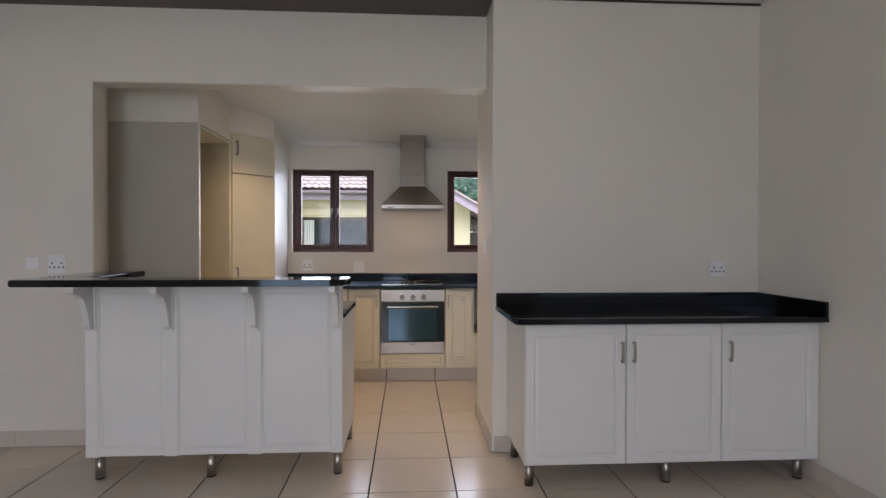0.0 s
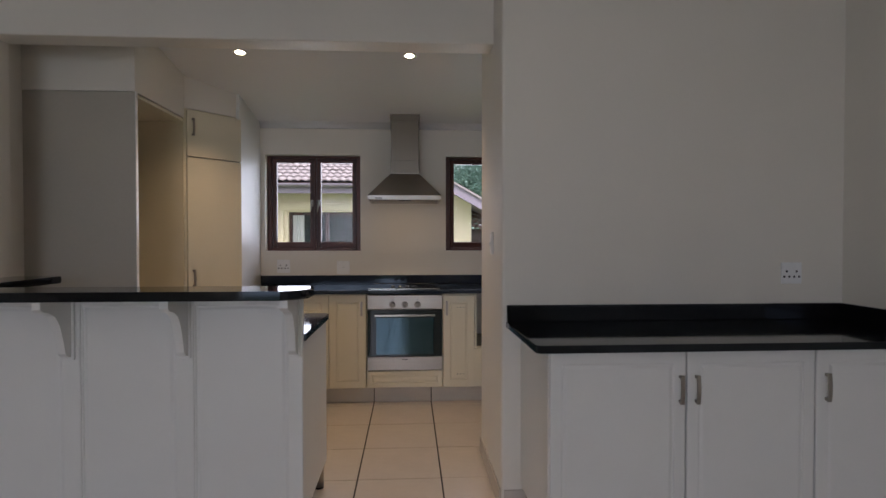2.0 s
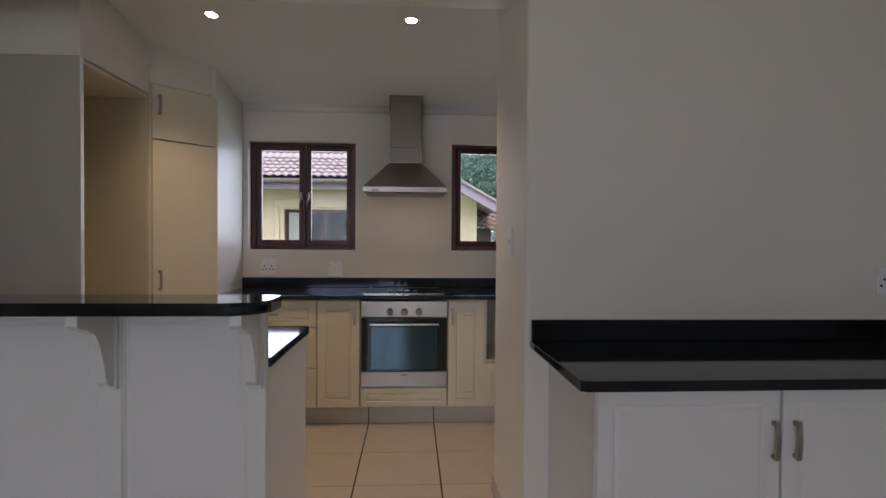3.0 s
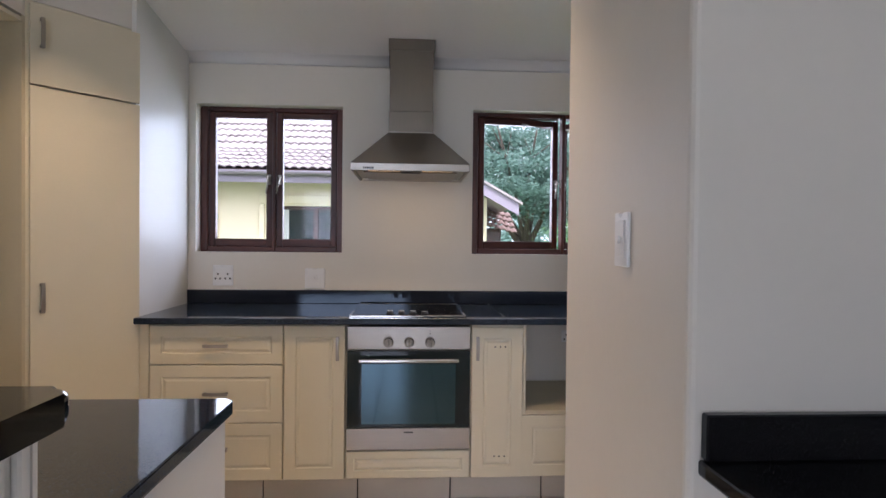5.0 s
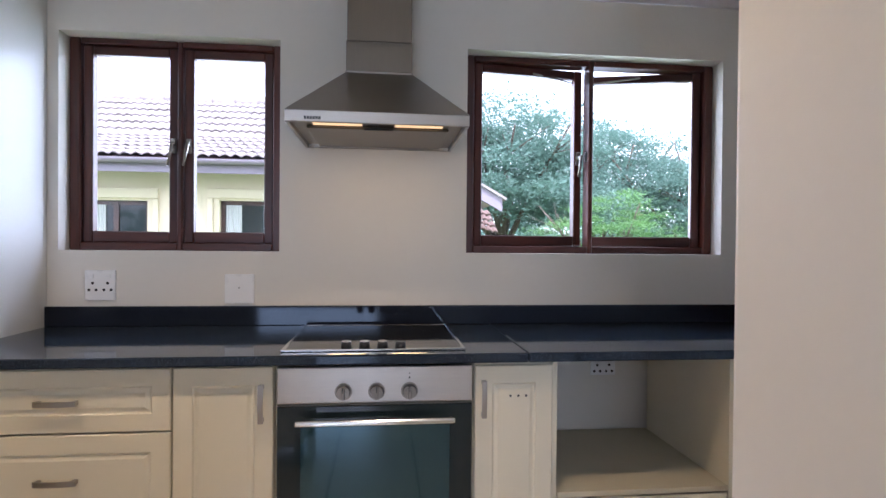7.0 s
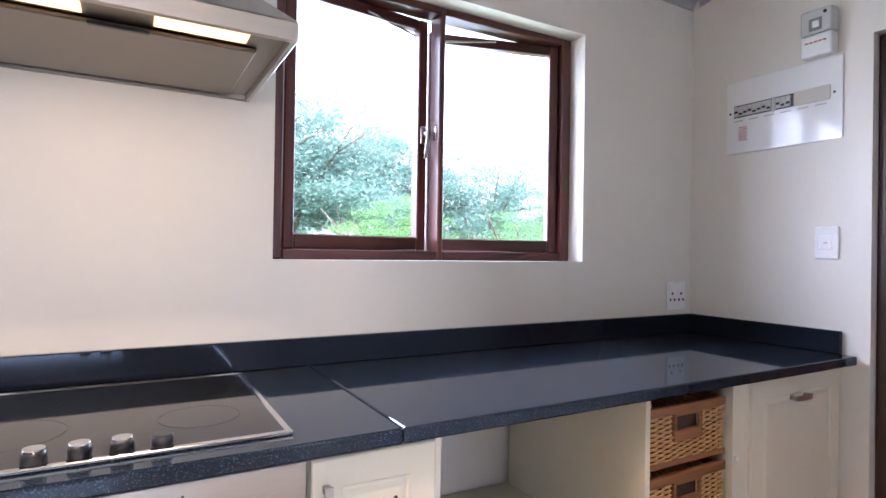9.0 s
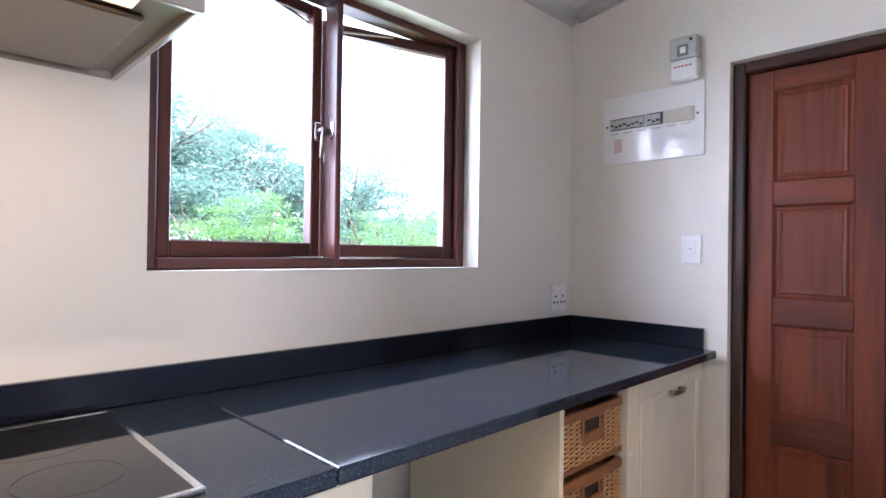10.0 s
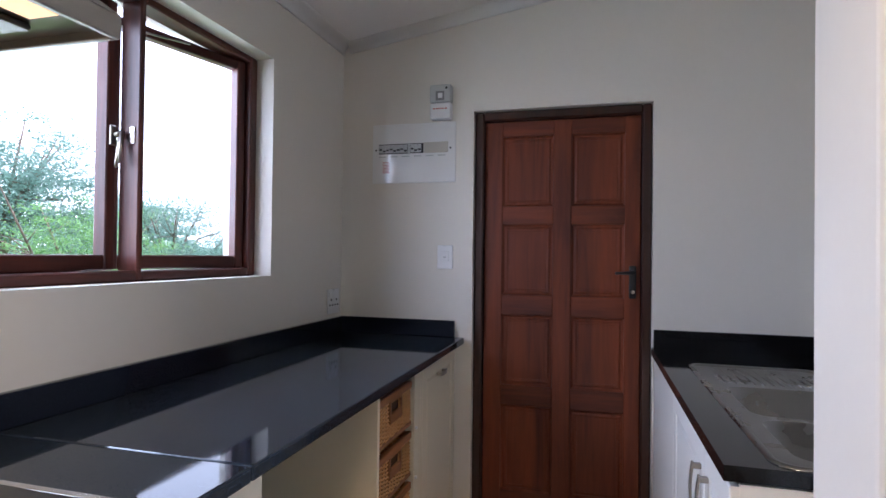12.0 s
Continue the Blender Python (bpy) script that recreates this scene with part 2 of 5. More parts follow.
def merge(bm, other, m=None):
    if m is not None:
        bmesh.ops.transform(other, matrix=m, verts=list(other.verts))
    made = {v: bm.verts.new(v.co) for v in other.verts}
    for f in other.faces:
        nf = bm.faces.new([made[v] for v in f.verts])
        nf.smooth = f.smooth
    other.free()
    return bm


def prism(bm, outline, z0, z1, bevel=0.0, segments=1, m=None):
    """A flat outline (list of x, y, anticlockwise) given a height; bevel rounds the edges of top and bottom."""
    t = bmesh.new()
    low = [t.verts.new((x, y, z0)) for x, y in outline]
    top = [t.verts.new((x, y, z1)) for x, y in outline]
    n = len(outline)
    t.faces.new(low[::-1])
    t.faces.new(top)
    for i in range(n):
        t.faces.new((low[i], low[(i + 1) % n], top[(i + 1) % n], top[i]))
    if bevel:
        rims = [e for e in t.edges if abs(e.verts[0].co.z - e.verts[1].co.z) < 1e-6]
        bmesh.ops.bevel(t, geom=rims, offset=bevel, segments=segments, profile=0.5, affect="EDGES")
    return merge(bm, t, m)


def rod(bm, a, b, r0, r1=None, sides=12, smooth=True):
    a, b = Vector(a), Vector(b)
    t = bmesh.new()
    bmesh.ops.create_cone(t, cap_ends=True, segments=sides, radius1=r0, radius2=r0 if r1 is None else r1, depth=(b - a).length)
    for f in t.faces:
        f.smooth = smooth and len(f.verts) == 4
    turn = (b - a).to_track_quat("Z", "Y").to_matrix().to_4x4()
    return merge(bm, t, Matrix.Translation((a + b) / 2) @ turn)


def thing(name, m, label, category, group=""):
    ob = new(name)
    ob.empty_display_size = 0.1
    ob.matrix_world = m
    return tagged(ob, label, category, group)


def part(name, bm, material, parent=None, label="", m=None, kind=""):
    """Links bm as one mesh object under a thing or a part."""
    data = bpy.data.meshes.new(name)
    bmesh.ops.recalc_face_normals(bm, faces=list(bm.faces))
    bm.to_mesh(data)
    bm.free()
    data.materials.append(material)
    ob = new(name, data)
    ob.parent = parent
    if m is not None:
        ob.matrix_local = m
    return tagged(ob, label, kind=kind)


def share(ob, parent, m):
    """Another piece on the mesh of ob."""
    o = new(ob.name, ob.data)
    o.parent = parent
    o.matrix_local = m
    if ob.get("kind"):
        o["kind"] = ob["kind"]
    return o

# ---- structure ----
NORTH, EAST, WEST = 5.95, 3.06, -1.27          # kitchen wall faces
MID, NEAR, RIGHT = 3.87, 3.60, 3.13            # faces of the wall between the rooms, and the first room's side wall
CEIL, KC, SLOPE = 2.83, 2.335, 0.162           # first room's ceiling; kitchen ceiling at the window wall and its rise
W1, W2, WZ = (-0.300, 0.536), (1.300, 2.438), (1.208, 2.062)
DOOR_Y, DOOR_Z = (4.487, 5.28), 1.975


def structure(name, bm, material):
    return part(name, bm, material, kind="structure")


bm = mesh_bm()
for x0, x1 in ((WEST - 0.22, W1[0]), (W1[1], W2[0]), (W2[1], EAST + 0.22)):
    box(bm, x0, x1, NORTH, NORTH + 0.22, -0.05, 3.0)
for w in (W1, W2):
    box(bm, *w, NORTH, NORTH + 0.22, -0.05, WZ[0])
    box(bm, *w, NORTH, NORTH + 0.22, WZ[1], 3.0)
bmesh.ops.remove_doubles(bm, verts=list(bm.verts), dist=0.0005)
wall_north = structure("wall_north", bm, M_WALL)
bm = mesh_bm()
box(bm, EAST, EAST + 0.22, MID, DOOR_Y[0], -0.05, 3.0)
box(bm, EAST, EAST + 0.22, DOOR_Y[1], NORTH, -0.05, 3.0)
box(bm, EAST, EAST + 0.22, *DOOR_Y, DOOR_Z, 3.0)
wall_east = structure("wall_east", bm, M_WALL)
wall_west = structure("wall_west", box(mesh_bm(), WEST - 0.22, WEST, MID + 0.155, NORTH, -0.05, 3.0), M_WALL)
bm = mesh_bm()
box(bm, -4.0, -1.124, MID, MID + 0.155, -0.05, 3.0, 0.008, 2)
box(bm, -1.13, 1.42, MID, MID + 0.155, 2.334, 3.0, 0.008, 2)
wall_middle = structure("wall_middle", bm, M_WALL)
bm = mesh_bm()
prism(bm, [(1.415, NEAR), (3.41, NEAR), (3.41, MID), (1.665, MID), (1.665, 4.348), (1.415, 4.348)], -0.05, 3.0)
up = [e for e in bm.edges if abs(e.verts[0].co.z - e.verts[1].co.z) > 1 and e.verts[0].co.x < 1.7]
bmesh.ops.bevel(bm, geom=up, offset=0.014, segments=3, profile=0.5, affect="EDGES")
wall_stub = structure("wall_pier", bm, M_WALL)
wall_right = structure("wall_dining_east", box(mesh_bm(), RIGHT, RIGHT + 0.22, -3.0, NEAR, -0.05, 3.0), M_WALL)
wall_left = structure("wall_dining_west", box(mesh_bm(), -4.2, -4.0, -3.2, MID + 0.155, -0.05, 3.0), M_WALL)
# Unseen south wall; its opening is assumed, to let light in from behind.
bm = mesh_bm()
box(bm, -4.0, -1.5, -3.2, -3.0, -0.05, 3.0)
box(bm, 0.9, 3.41, -3.2, -3.0, -0.05, 3.0)
box(bm, -1.5, 0.9, -3.2, -3.0, 2.4, 3.0)
box(bm, -1.5, 0.9, -3.2, -3.0, -0.05, 0.1)
wall_south = structure("wall_south", bm, M_WALL)
structure("ceiling", box(mesh_bm(), -4.0, RIGHT, -3.0, MID, CEIL, CEIL + 0.12), M_CEIL)
bm = mesh_bm()
y0, y1 = MID + 0.155, NORTH
v = [bm.verts.new((x, y, KC + SLOPE * (NORTH - y) + dz)) for dz in (0, 0.1) for x, y in ((WEST, y0), (EAST, y0), (EAST, y1), (WEST, y1))]
for f in ((0, 3, 2, 1), (4, 5, 6, 7), (0, 1, 5, 4), (1, 2, 6, 5), (2, 3, 7, 6), (3, 0, 4, 7)):
    bm.faces.new([v[i] for i in f])
for x0, x1 in ((1.665, EAST),):
    q = [bm.verts.new((x, y, KC + SLOPE * (NORTH - y) + dz)) for dz in (0, 0.1) for x, y in ((x0, MID), (x1, MID), (x1, y0), (x0, y0))]
    for f in ((0, 3, 2, 1), (4, 5, 6, 7), (0, 1, 5, 4), (1, 2, 6, 5), (2, 3, 7, 6), (3, 0, 4, 7)):
        bm.faces.new([q[i] for i in f])
structure("ceiling", bm, M_CEIL)
bm = mesh_bm()
box(bm, -4.0, 1.41, 3.52, MID, CEIL - 0.016, CEIL - 0.001, 0.003)
structure("ceiling_trim", bm, M_BEAM)
structure("ceiling_trim", box(mesh_bm(), 1.41, RIGHT, NEAR - 0.016, NEAR, CEIL - 0.012, CEIL - 0.001, 0.003), M_BEAM)
bm = mesh_bm()
prism(bm, [(WEST, 4.33), (-0.634, 4.33), (-0.634, 5.04), (WEST, 5.04)], 2.18, 2.62)
prism(bm, [(WEST, 5.0405), (-0.634, 5.0405), (-0.363, 5.344), (-0.363, NORTH), (WEST, NORTH)], 2.252, 2.5)
structure("bulkhead", bm, M_WALL)


def cornice(x0, x1, y0, y1, along):
    """A plaster cove under the sloping ceiling; it runs along x at the window wall or up the slope."""
    bm = mesh_bm()
    prof = ((0.0005, -0.044), (0.003, -0.033), (0.008, -0.023), (0.016, -0.014), (0.027, -0.007), (0.042, -0.003), (0.055, -0.0008), (0.055, 0.003), (0.0005, 0.003))
    ends = []
    for e in (0, 1):
        if along == "x":
            ends.append([bm.verts.new(((x0, x1)[e], NORTH - a, KC + SLOPE * a + b)) for a, b in prof])
        else:
            y = (y0, y1)[e]
            ends.append([bm.verts.new((EAST - a, y, KC + SLOPE * (NORTH - y) + b)) for a, b in prof])
    for i in range(len(prof)):
        bm.faces.new((ends[0][i], ends[0][(i + 1) % len(prof)], ends[1][(i + 1) % len(prof)], ends[1][i])).smooth = i < 6
    bm.faces.new(ends[0])
    bm.faces.new(ends[1][::-1])
    return structure("cornice", bm, M_CEIL)


cornice(-0.339, 0.813, 0, 0, "x")
cornice(1.057, EAST - 0.001, 0, 0, "x")
cornice(0, 0, MID + 0.01, NORTH - 0.035, "y")
floor = structure("floor", box(mesh_bm(), -4.2, 3.41, -3.2, NORTH + 0.22, -0.12, -0.006), M_GROUT)
structure("roof_slab", box(mesh_bm(), -4.2, 3.41, -3.2, NORTH + 0.22, 3.0, 3.15), M_CEIL)


# ---- windows ----
def sash(parent, w, h, m, handle_side):
    """A timber casement, its hinge on the local z axis at x = 0, opening along x."""
    s = 0.036
    bm = mesh_bm()
    for a in ((0, s), (w - s, w)):
        box(bm, *a, -0.02, 0.022, 0, h, 0.004)
    frame_ob = part("sash", bm, M_MERANTI, parent, m=m)
    bm = mesh_bm()
    box(bm, s, w - s, -0.018, 0.02, 0, s + 0.010, 0.004)
    box(bm, s, w - s, -0.018, 0.02, h - s, h, 0.004)
    part("rail", bm, M_MERANTIX, frame_ob)
    pane = part("pane", box(mesh_bm(), s - 0.005, w - s + 0.005, -0.002, 0.002, s, h - s + 0.002), M_GLASS, frame_ob)
    pane.visible_shadow = False
    hx = w - s / 2 if handle_side > 0 else s / 2
    bm = mesh_bm()
    box(bm, hx - 0.011, hx + 0.011, -0.028, -0.018, h * 0.5 - 0.03, h * 0.5 + 0.03, 0.003)
    rod(bm, (hx, -0.03, h * 0.5), (hx + 0.004, -0.05, h * 0.5 + 0.008), 0.008, sides=10)
    rod(bm, (hx + 0.004, -0.05, h * 0.5 + 0.012), (hx - 0.012, -0.055, h * 0.5 - 0.085), 0.008, 0.0045, sides=10)
    part("window_handle", bm, M_NICKEL, frame_ob, "chrome casement fastener")
    return frame_ob


def window(number, x, opened):
    x0, x1 = x
    z0, z1 = WZ
    f, y = 0.042, NORTH + 0.072
    root = thing("window_%d" % number, pose(x0, y, z0), "", "")
    root["kind"] = "structure"
    w, h = x1 - x0, z1 - z0
    mid = w * 0.5 + (0.005 if number == 1 else -0.004)
    bm = mesh_bm()
    for a in ((0, f), (w - f, w), (mid - 0.009, mid + 0.012)):
        box(bm, *a, 0, 0.075, 0, h, 0.005)
    part("window_frame", bm, M_MERANTI, root)
    bm = mesh_bm()
    for a0, a1 in ((f, mid - 0.009), (mid + 0.012, w - f)):
        box(bm, a0, a1, 0.001, 0.074, 0, f * 0.75, 0.004)
        box(bm, a0, a1, 0.001, 0.074, h - f * 0.6, h, 0.004)
    part("window_frame_rail", bm, M_MERANTIX, root)
    sh = h - f * 1.35
    for side, turn in zip((-1, 1), opened):
        sw = (mid - 0.009 - f) if side < 0 else (w - f - mid - 0.012)
        sw -= 0.004
        if side < 0:
            sash(root, sw, sh, pose(f + 0.002, 0.04, f * 0.75, 0, 0, turn), 1)
        else:
            ob = sash(root, sw, sh, pose(w - f - 0.002, 0.04, f * 0.75, 0, 0, -turn) @ Matrix.Translation((-sw, 0, 0)), -1)
            ob.matrix_local = pose(w - f - 0.002, 0.04, f * 0.75, 0, 0, -turn) @ Matrix.Translation((-sw, 0, 0))
    if opened[0]:
        bm = mesh_bm()
        rod(bm, (mid - 0.25, 0.05, h - f - 0.01), (mid - 0.03, 0.12, h - f - 0.03), 0.004, sides=8)
        rod(bm, (mid + 0.25, 0.05, h - f - 0.01), (mid + 0.03, 0.12, h - f - 0.03), 0.004, sides=8)
        part("window_stay", bm, M_NICKEL, root)
        bm = mesh_bm()
        box(bm, mid - 0.013, mid - 0.009, 0.016, 0.034, h * 0.5 - 0.02, h * 0.5 + 0.03, 0.001)
        part("keeper_plate", bm, M_CHROME, root)
    return root


window(1, W1, (0, 0))
window(2, W2, (7, 15))


# ---- kitchen door ----
def kitchen_door():
    root = thing("door_1", pose(EAST, DOOR_Y[0], 0), "", "")
    root["kind"] = "structure"
    w, fx = DOOR_Y[1] - DOOR_Y[0], 0.06
    bm = mesh_bm()
    for a in ((0.002, 0.042), (w - 0.042, w - 0.002)):
        box(bm, 0.03, 0.15, *a, 0, DOOR_Z - 0.002, 0.006)
    box(bm, 0.03, 0.15, 0.042, w - 0.042, DOOR_Z - 0.042, DOOR_Z - 0.002, 0.006)
    part("door_frame", bm, M_DOORF, root, "dark brown timber door frame")
    l0, l1, h = 0.045, w - 0.045, DOOR_Z - 0.045
    cols = ((0.113, 0.345), (0.427, 0.663))
    rows = ((0.20, 0.60), (0.693, 1.022), (1.115, 1.445), (1.530, 1.858))
    bm = mesh_bm()
    for a in ((l0, cols[0][0]), (cols[0][1], cols[1][0]), (cols[1][1], l1)):
        box(bm, fx, fx + 0.04, *a, 0.008, h, 0.003)
    leaf = part("door_leaf", bm, M_DOOR, root, "reddish-brown varnished timber door leaf")
    bm = mesh_bm()
    edges = [0.008] + [z for r in rows for z in r] + [h]
    for c in cols:
        for i in range(0, len(edges), 2):
            box(bm, fx + 0.001, fx + 0.039, c[0], c[1], edges[i], edges[i + 1], 0.002)
    part("door_rail", bm, M_DOORY, leaf)
    for c in cols:
        for r in rows:
            bm = mesh_bm()
            y0, y1, z0, z1 = c[0] + 0.001, c[1] - 0.001, r[0] + 0.001, r[1] - 0.001
            levels = ((0.0, 0.003), (0.008, 0.011), (0.013, 0.011), (0.020, 0.006), (0.030, 0.008), (0.031, 0.006))
            rings = []
            for inset, depth in levels:
                rings.append([bm.verts.new((fx + depth, y, z)) for y, z in ((y0 + inset, z0 + inset), (y1 - inset, z0 + inset), (y1 - inset, z1 - inset), (y0 + inset, z1 - inset))])
            back = [bm.verts.new((fx + 0.03, v.co.y, v.co.z)) for v in rings[0]]
            for a, b in zip([back] + rings, rings):
                for i in range(4):
                    bm.faces.new((a[i], a[(i + 1) % 4], b[(i + 1) % 4], b[i]))
            bm.faces.new(rings[-1])
            bm.faces.new(back[::-1])
            part("door_panel", bm, M_DOOR, leaf)
    bm = mesh_bm()
    hy, hz = 0.078, 1.20
    box(bm, fx - 0.010, fx + 0.001, hy - 0.015, hy + 0.015, hz - 0.085, hz + 0.06, 0.006, 2)
    rod(bm, (fx - 0.008, hy, hz + 0.03), (fx - 0.05, hy, hz + 0.03), 0.011)
    rod(bm, (fx - 0.048, hy - 0.008, hz + 0.03), (fx - 0.05, hy + 0.075, hz + 0.026), 0.008, 0.006)
    part("door_handle", bm, M_BLACKP, root, "black iron lever handle")
    bm = mesh_bm()
    rod(bm, (fx - 0.008, hy, hz - 0.05), (fx - 0.025, hy, hz - 0.05), 0.004)
    rod(bm, (fx - 0.024, hy, hz - 0.055), (fx - 0.028, hy, hz - 0.055), 0.009)
    part("key", bm, M_CHROME, root)
    # the closed back of the opening
    part("door_backing", box(mesh_bm(), 0.16, 0.2, 0.0, w, 0, DOOR_Z), M_DOORF, root)


kitchen_door()


# ---- kitchen units ----
def front_panel(name, parent, x0, x1, z0, z1, material, label="", border=0.055, thick=0.018):
    """A door or drawer front with a moulded, raised centre; its face is at local y = -thick."""
    bm = mesh_bm()
    b = min(border, (x1 - x0) * 0.24, (z1 - z0) * 0.28)
    levels = ((0.0, -thick + 0.003), (0.003, -thick), (b, -thick), (b + 0.004, -thick + 0.005), (b + 0.009, -thick + 0.005), (b + 0.020, -thick + 0.001))
    rings = [[bm.verts.new((x, 0, z)) for x, z in ((x0, z0), (x1, z0), (x1, z1), (x0, z1))]]
    for i, y in levels:
        rings.append([bm.verts.new((x, y, z)) for x, z in ((x0 + i, z0 + i), (x1 - i, z0 + i), (x1 - i, z1 - i), (x0 + i, z1 - i))])
    for a, c in zip(rings, rings[1:]):
        for i in range(4):
            bm.faces.new((a[i], a[(i + 1) % 4], c[(i + 1) % 4], c[i]))
    bm.faces.new(rings[-1])
    bm.faces.new(rings[0][::-1])
    return part(name, bm, material, parent, label)


def bow_handle(parent, x, z, upright=True, length=0.12, y=-0.018):
    """A flat satin bar on two feet, slightly bowed."""
    bm = mesh_bm()
    n = 8
    last = None
    for i in range(n + 1):
        u = i / n * 2 - 1
        a, out, half = u * length / 2, -0.026 + 0.005 * u * u, 0.0075
        ring = []
        for s, d in ((-half, 0), (half, 0), (half, 0.005), (-half, 0.005)):
            ring.append(bm.verts.new((x + s, y + out + d, z + a) if upright else (x + a, y + out + d, z + s)))
        if last:
            for k in range(4):
                bm.faces.new((last[k], last[(k + 1) % 4], ring[(k + 1) % 4], ring[k]))
        else:
            bm.faces.new(ring)
        last = ring
    bm.faces.new(last[::-1])
    for s in (-1, 1):
        a = s * (length / 2 - 0.008)
        if upright:
            box(bm, x - 0.0065, x + 0.0065, y - 0.022, y, z + a - 0.006, z + a + 0.006, 0.001)
        else:
            box(bm, x + a - 0.006, x + a + 0.006, y - 0.022, y, z - 0.0065, z + 0.0065, 0.001)
    return part("handle", bm, M_NICKEL, parent, "satin nickel bow handle")


def carcass(root, w, depth, z0, z1, material, top=True):
    bm = mesh_bm()
    t = 0.016
    box(bm, 0.001, t, 0, depth, z0, z1)
    box(bm, w - t, w - 0.001, 0, depth, z0, z1)
    box(bm, t, w - t, 0.002, depth, z0, z0 + t)
    box(bm, t, w - t, depth - 0.006, depth, z0 + t, z1 - t)
    if top:
        box(bm, t, w - t, 0.002, depth - 0.007, z1 - t, z1)
    return part("body", bm, material, root)


def unit(name, m, w, label, fronts, depth=0.55, z0=0.13, z1=0.878, material=None, category="cabinet", group="", top=True):
    material = material or M_CREAM
    root = thing(name, m, label, category, group)
    carcass(root, w, depth, z0, z1, material, top)
    for kind, x0, x1, a, b, hx, hz, upright in fronts:
        f = front_panel(kind, root, x0, x1, a, b, material)
        if hx is not None:
            bow_handle(f, hx, hz, upright, 0.115)
    return root


FRONT = 5.37
K = lambda x: pose(x, FRONT, 0)
# drawers
w = 0.622
unit("drawer_unit", K(-0.285), w, "cream three-drawer kitchen base unit under the black worktop",
     [("drawer", 0.003, w - 0.002, 0.688, 0.872, w / 2, 0.778, False), ("drawer", 0.003, w - 0.002, 0.409, 0.683, w / 2, 0.55, False), ("drawer", 0.003, w - 0.002, 0.132, 0.404, w / 2, 0.285, False)], group="kitchen base units")
w = 0.292
unit("base_cabinet", K(0.339), w, "narrow cream base cupboard with a moulded door beside the oven", [("door", 0.002, w - 0.002, 0.132, 0.872, w - 0.035, 0.765, True)], group="kitchen base units")
w = 0.253
c = unit("base_cabinet", K(1.240), w, "narrow cream base cupboard whose door has small screw holes", [("door", 0.002, w - 0.002, 0.132, 0.866, 0.028, 0.765, True)], group="kitchen base units")
holed = [o for o in c.children if o.name.startswith("door")][0]
for z in (0.77, 0.235):
    for dx in (-0.025, 0.0, 0.025):
        part("screw_hole", rod(mesh_bm(), (0.14 + dx, -0.0165, z), (0.14 + dx, -0.0178, z), 0.0042, sides=8), M_BLACKP, holed)
# oven housing
root = thing("oven_housing", K(0.634), "cream oven housing with a plain panel below the oven", "cabinet", "kitchen base units")
bm = mesh_bm()
box(bm, 0.0, 0.004, 0.0, 0.55, 0.13, 0.878)
box(bm, 0.600, 0.604, 0.0, 0.55, 0.13, 0.878)
box(bm, 0.004, 0.600, 0.0, 0.55, 0.13, 0.262)
part("body", bm, M_CREAM, root)
front_panel("panel", root, 0.006, 0.600, 0.134, 0.266, M_CREAM, border=0.035)


def oven():
    root = thing("oven", pose(0.639, FRONT, 0.272), "built-in stainless steel oven with dark glass door and three knobs", "oven")
    w, h, f = 0.595, 0.598, -0.022
    part("body", box(mesh_bm(), 0.006, w - 0.006, 0.002, 0.5, 0.004, h - 0.004), M_STEEL, root)
    part("control_panel", box(mesh_bm(), 0, w, f, 0.0, 0.487, h, 0.004, 2), M_STEEL, root, "brushed steel control panel")
    bm = mesh_bm()
    box(bm, 0.0, w, f, 0.0, 0.0, 0.108, 0.003)
    box(bm, 0.0, w, f + 0.005, 0.0, 0.108, 0.483, 0.003)
    door = part("oven_door", bm, M_STEEL, root, "steel oven door with a glass front")
    part("door_glass", box(mesh_bm(), 0.003, w - 0.003, f - 0.003, f + 0.005, 0.110, 0.480, 0.0015), M_DARKGLASS, door, "dark glass")
    part("inner_window", box(mesh_bm(), 0.072, w - 0.072, f - 0.0042, f - 0.003, 0.128, 0.418), M_OVENPANE, door, "inner window with a teal reflection put into its colour")
    bm = mesh_bm()
    box(bm, 0.060, w - 0.060, f - 0.052, f - 0.036, 0.432, 0.450, 0.006, 3)
    for x in (0.075, w - 0.075):
        box(bm, x - 0.008, x + 0.008, f - 0.038, f - 0.002, 0.434, 0.448, 0.003)
    part("handle", bm, M_CHROME, door, "polished bar handle")
    for x in (0.198, 0.298, 0.398):
        bm = mesh_bm()
        rod(bm, (x, f, 0.523), (x, f - 0.004, 0.523), 0.026, sides=28)
        rod(bm, (x, f - 0.004, 0.523), (x, f - 0.02, 0.523), 0.022, 0.019, sides=28)
        box(bm, x - 0.0055, x + 0.0055, f - 0.030, f - 0.018, 0.503, 0.543, 0.002)
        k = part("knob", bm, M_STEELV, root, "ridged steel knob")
        part("pointer", box(mesh_bm(), x - 0.0012, x + 0.0012, f - 0.0312, f - 0.030, 0.525, 0.542), M_BLACKP, k)
    bm = mesh_bm()
    rod(bm, (0.398, f + 0.0005, 0.563), (0.398, f - 0.0015, 0.563), 0.003, sides=10)
    rod(bm, (0.398, f + 0.0005, 0.576), (0.398, f - 0.0015, 0.576), 0.002, sides=10)
    part("indicator_light", bm, M_BLACKP, root)
    bm = mesh_bm()
    for i in range(5):
        box(bm, 0.276 + i * 0.009, 0.283 + i * 0.009, f - 0.0008, f, 0.082, 0.090)
    part("badge", bm, M_BLACKP, root)


oven()

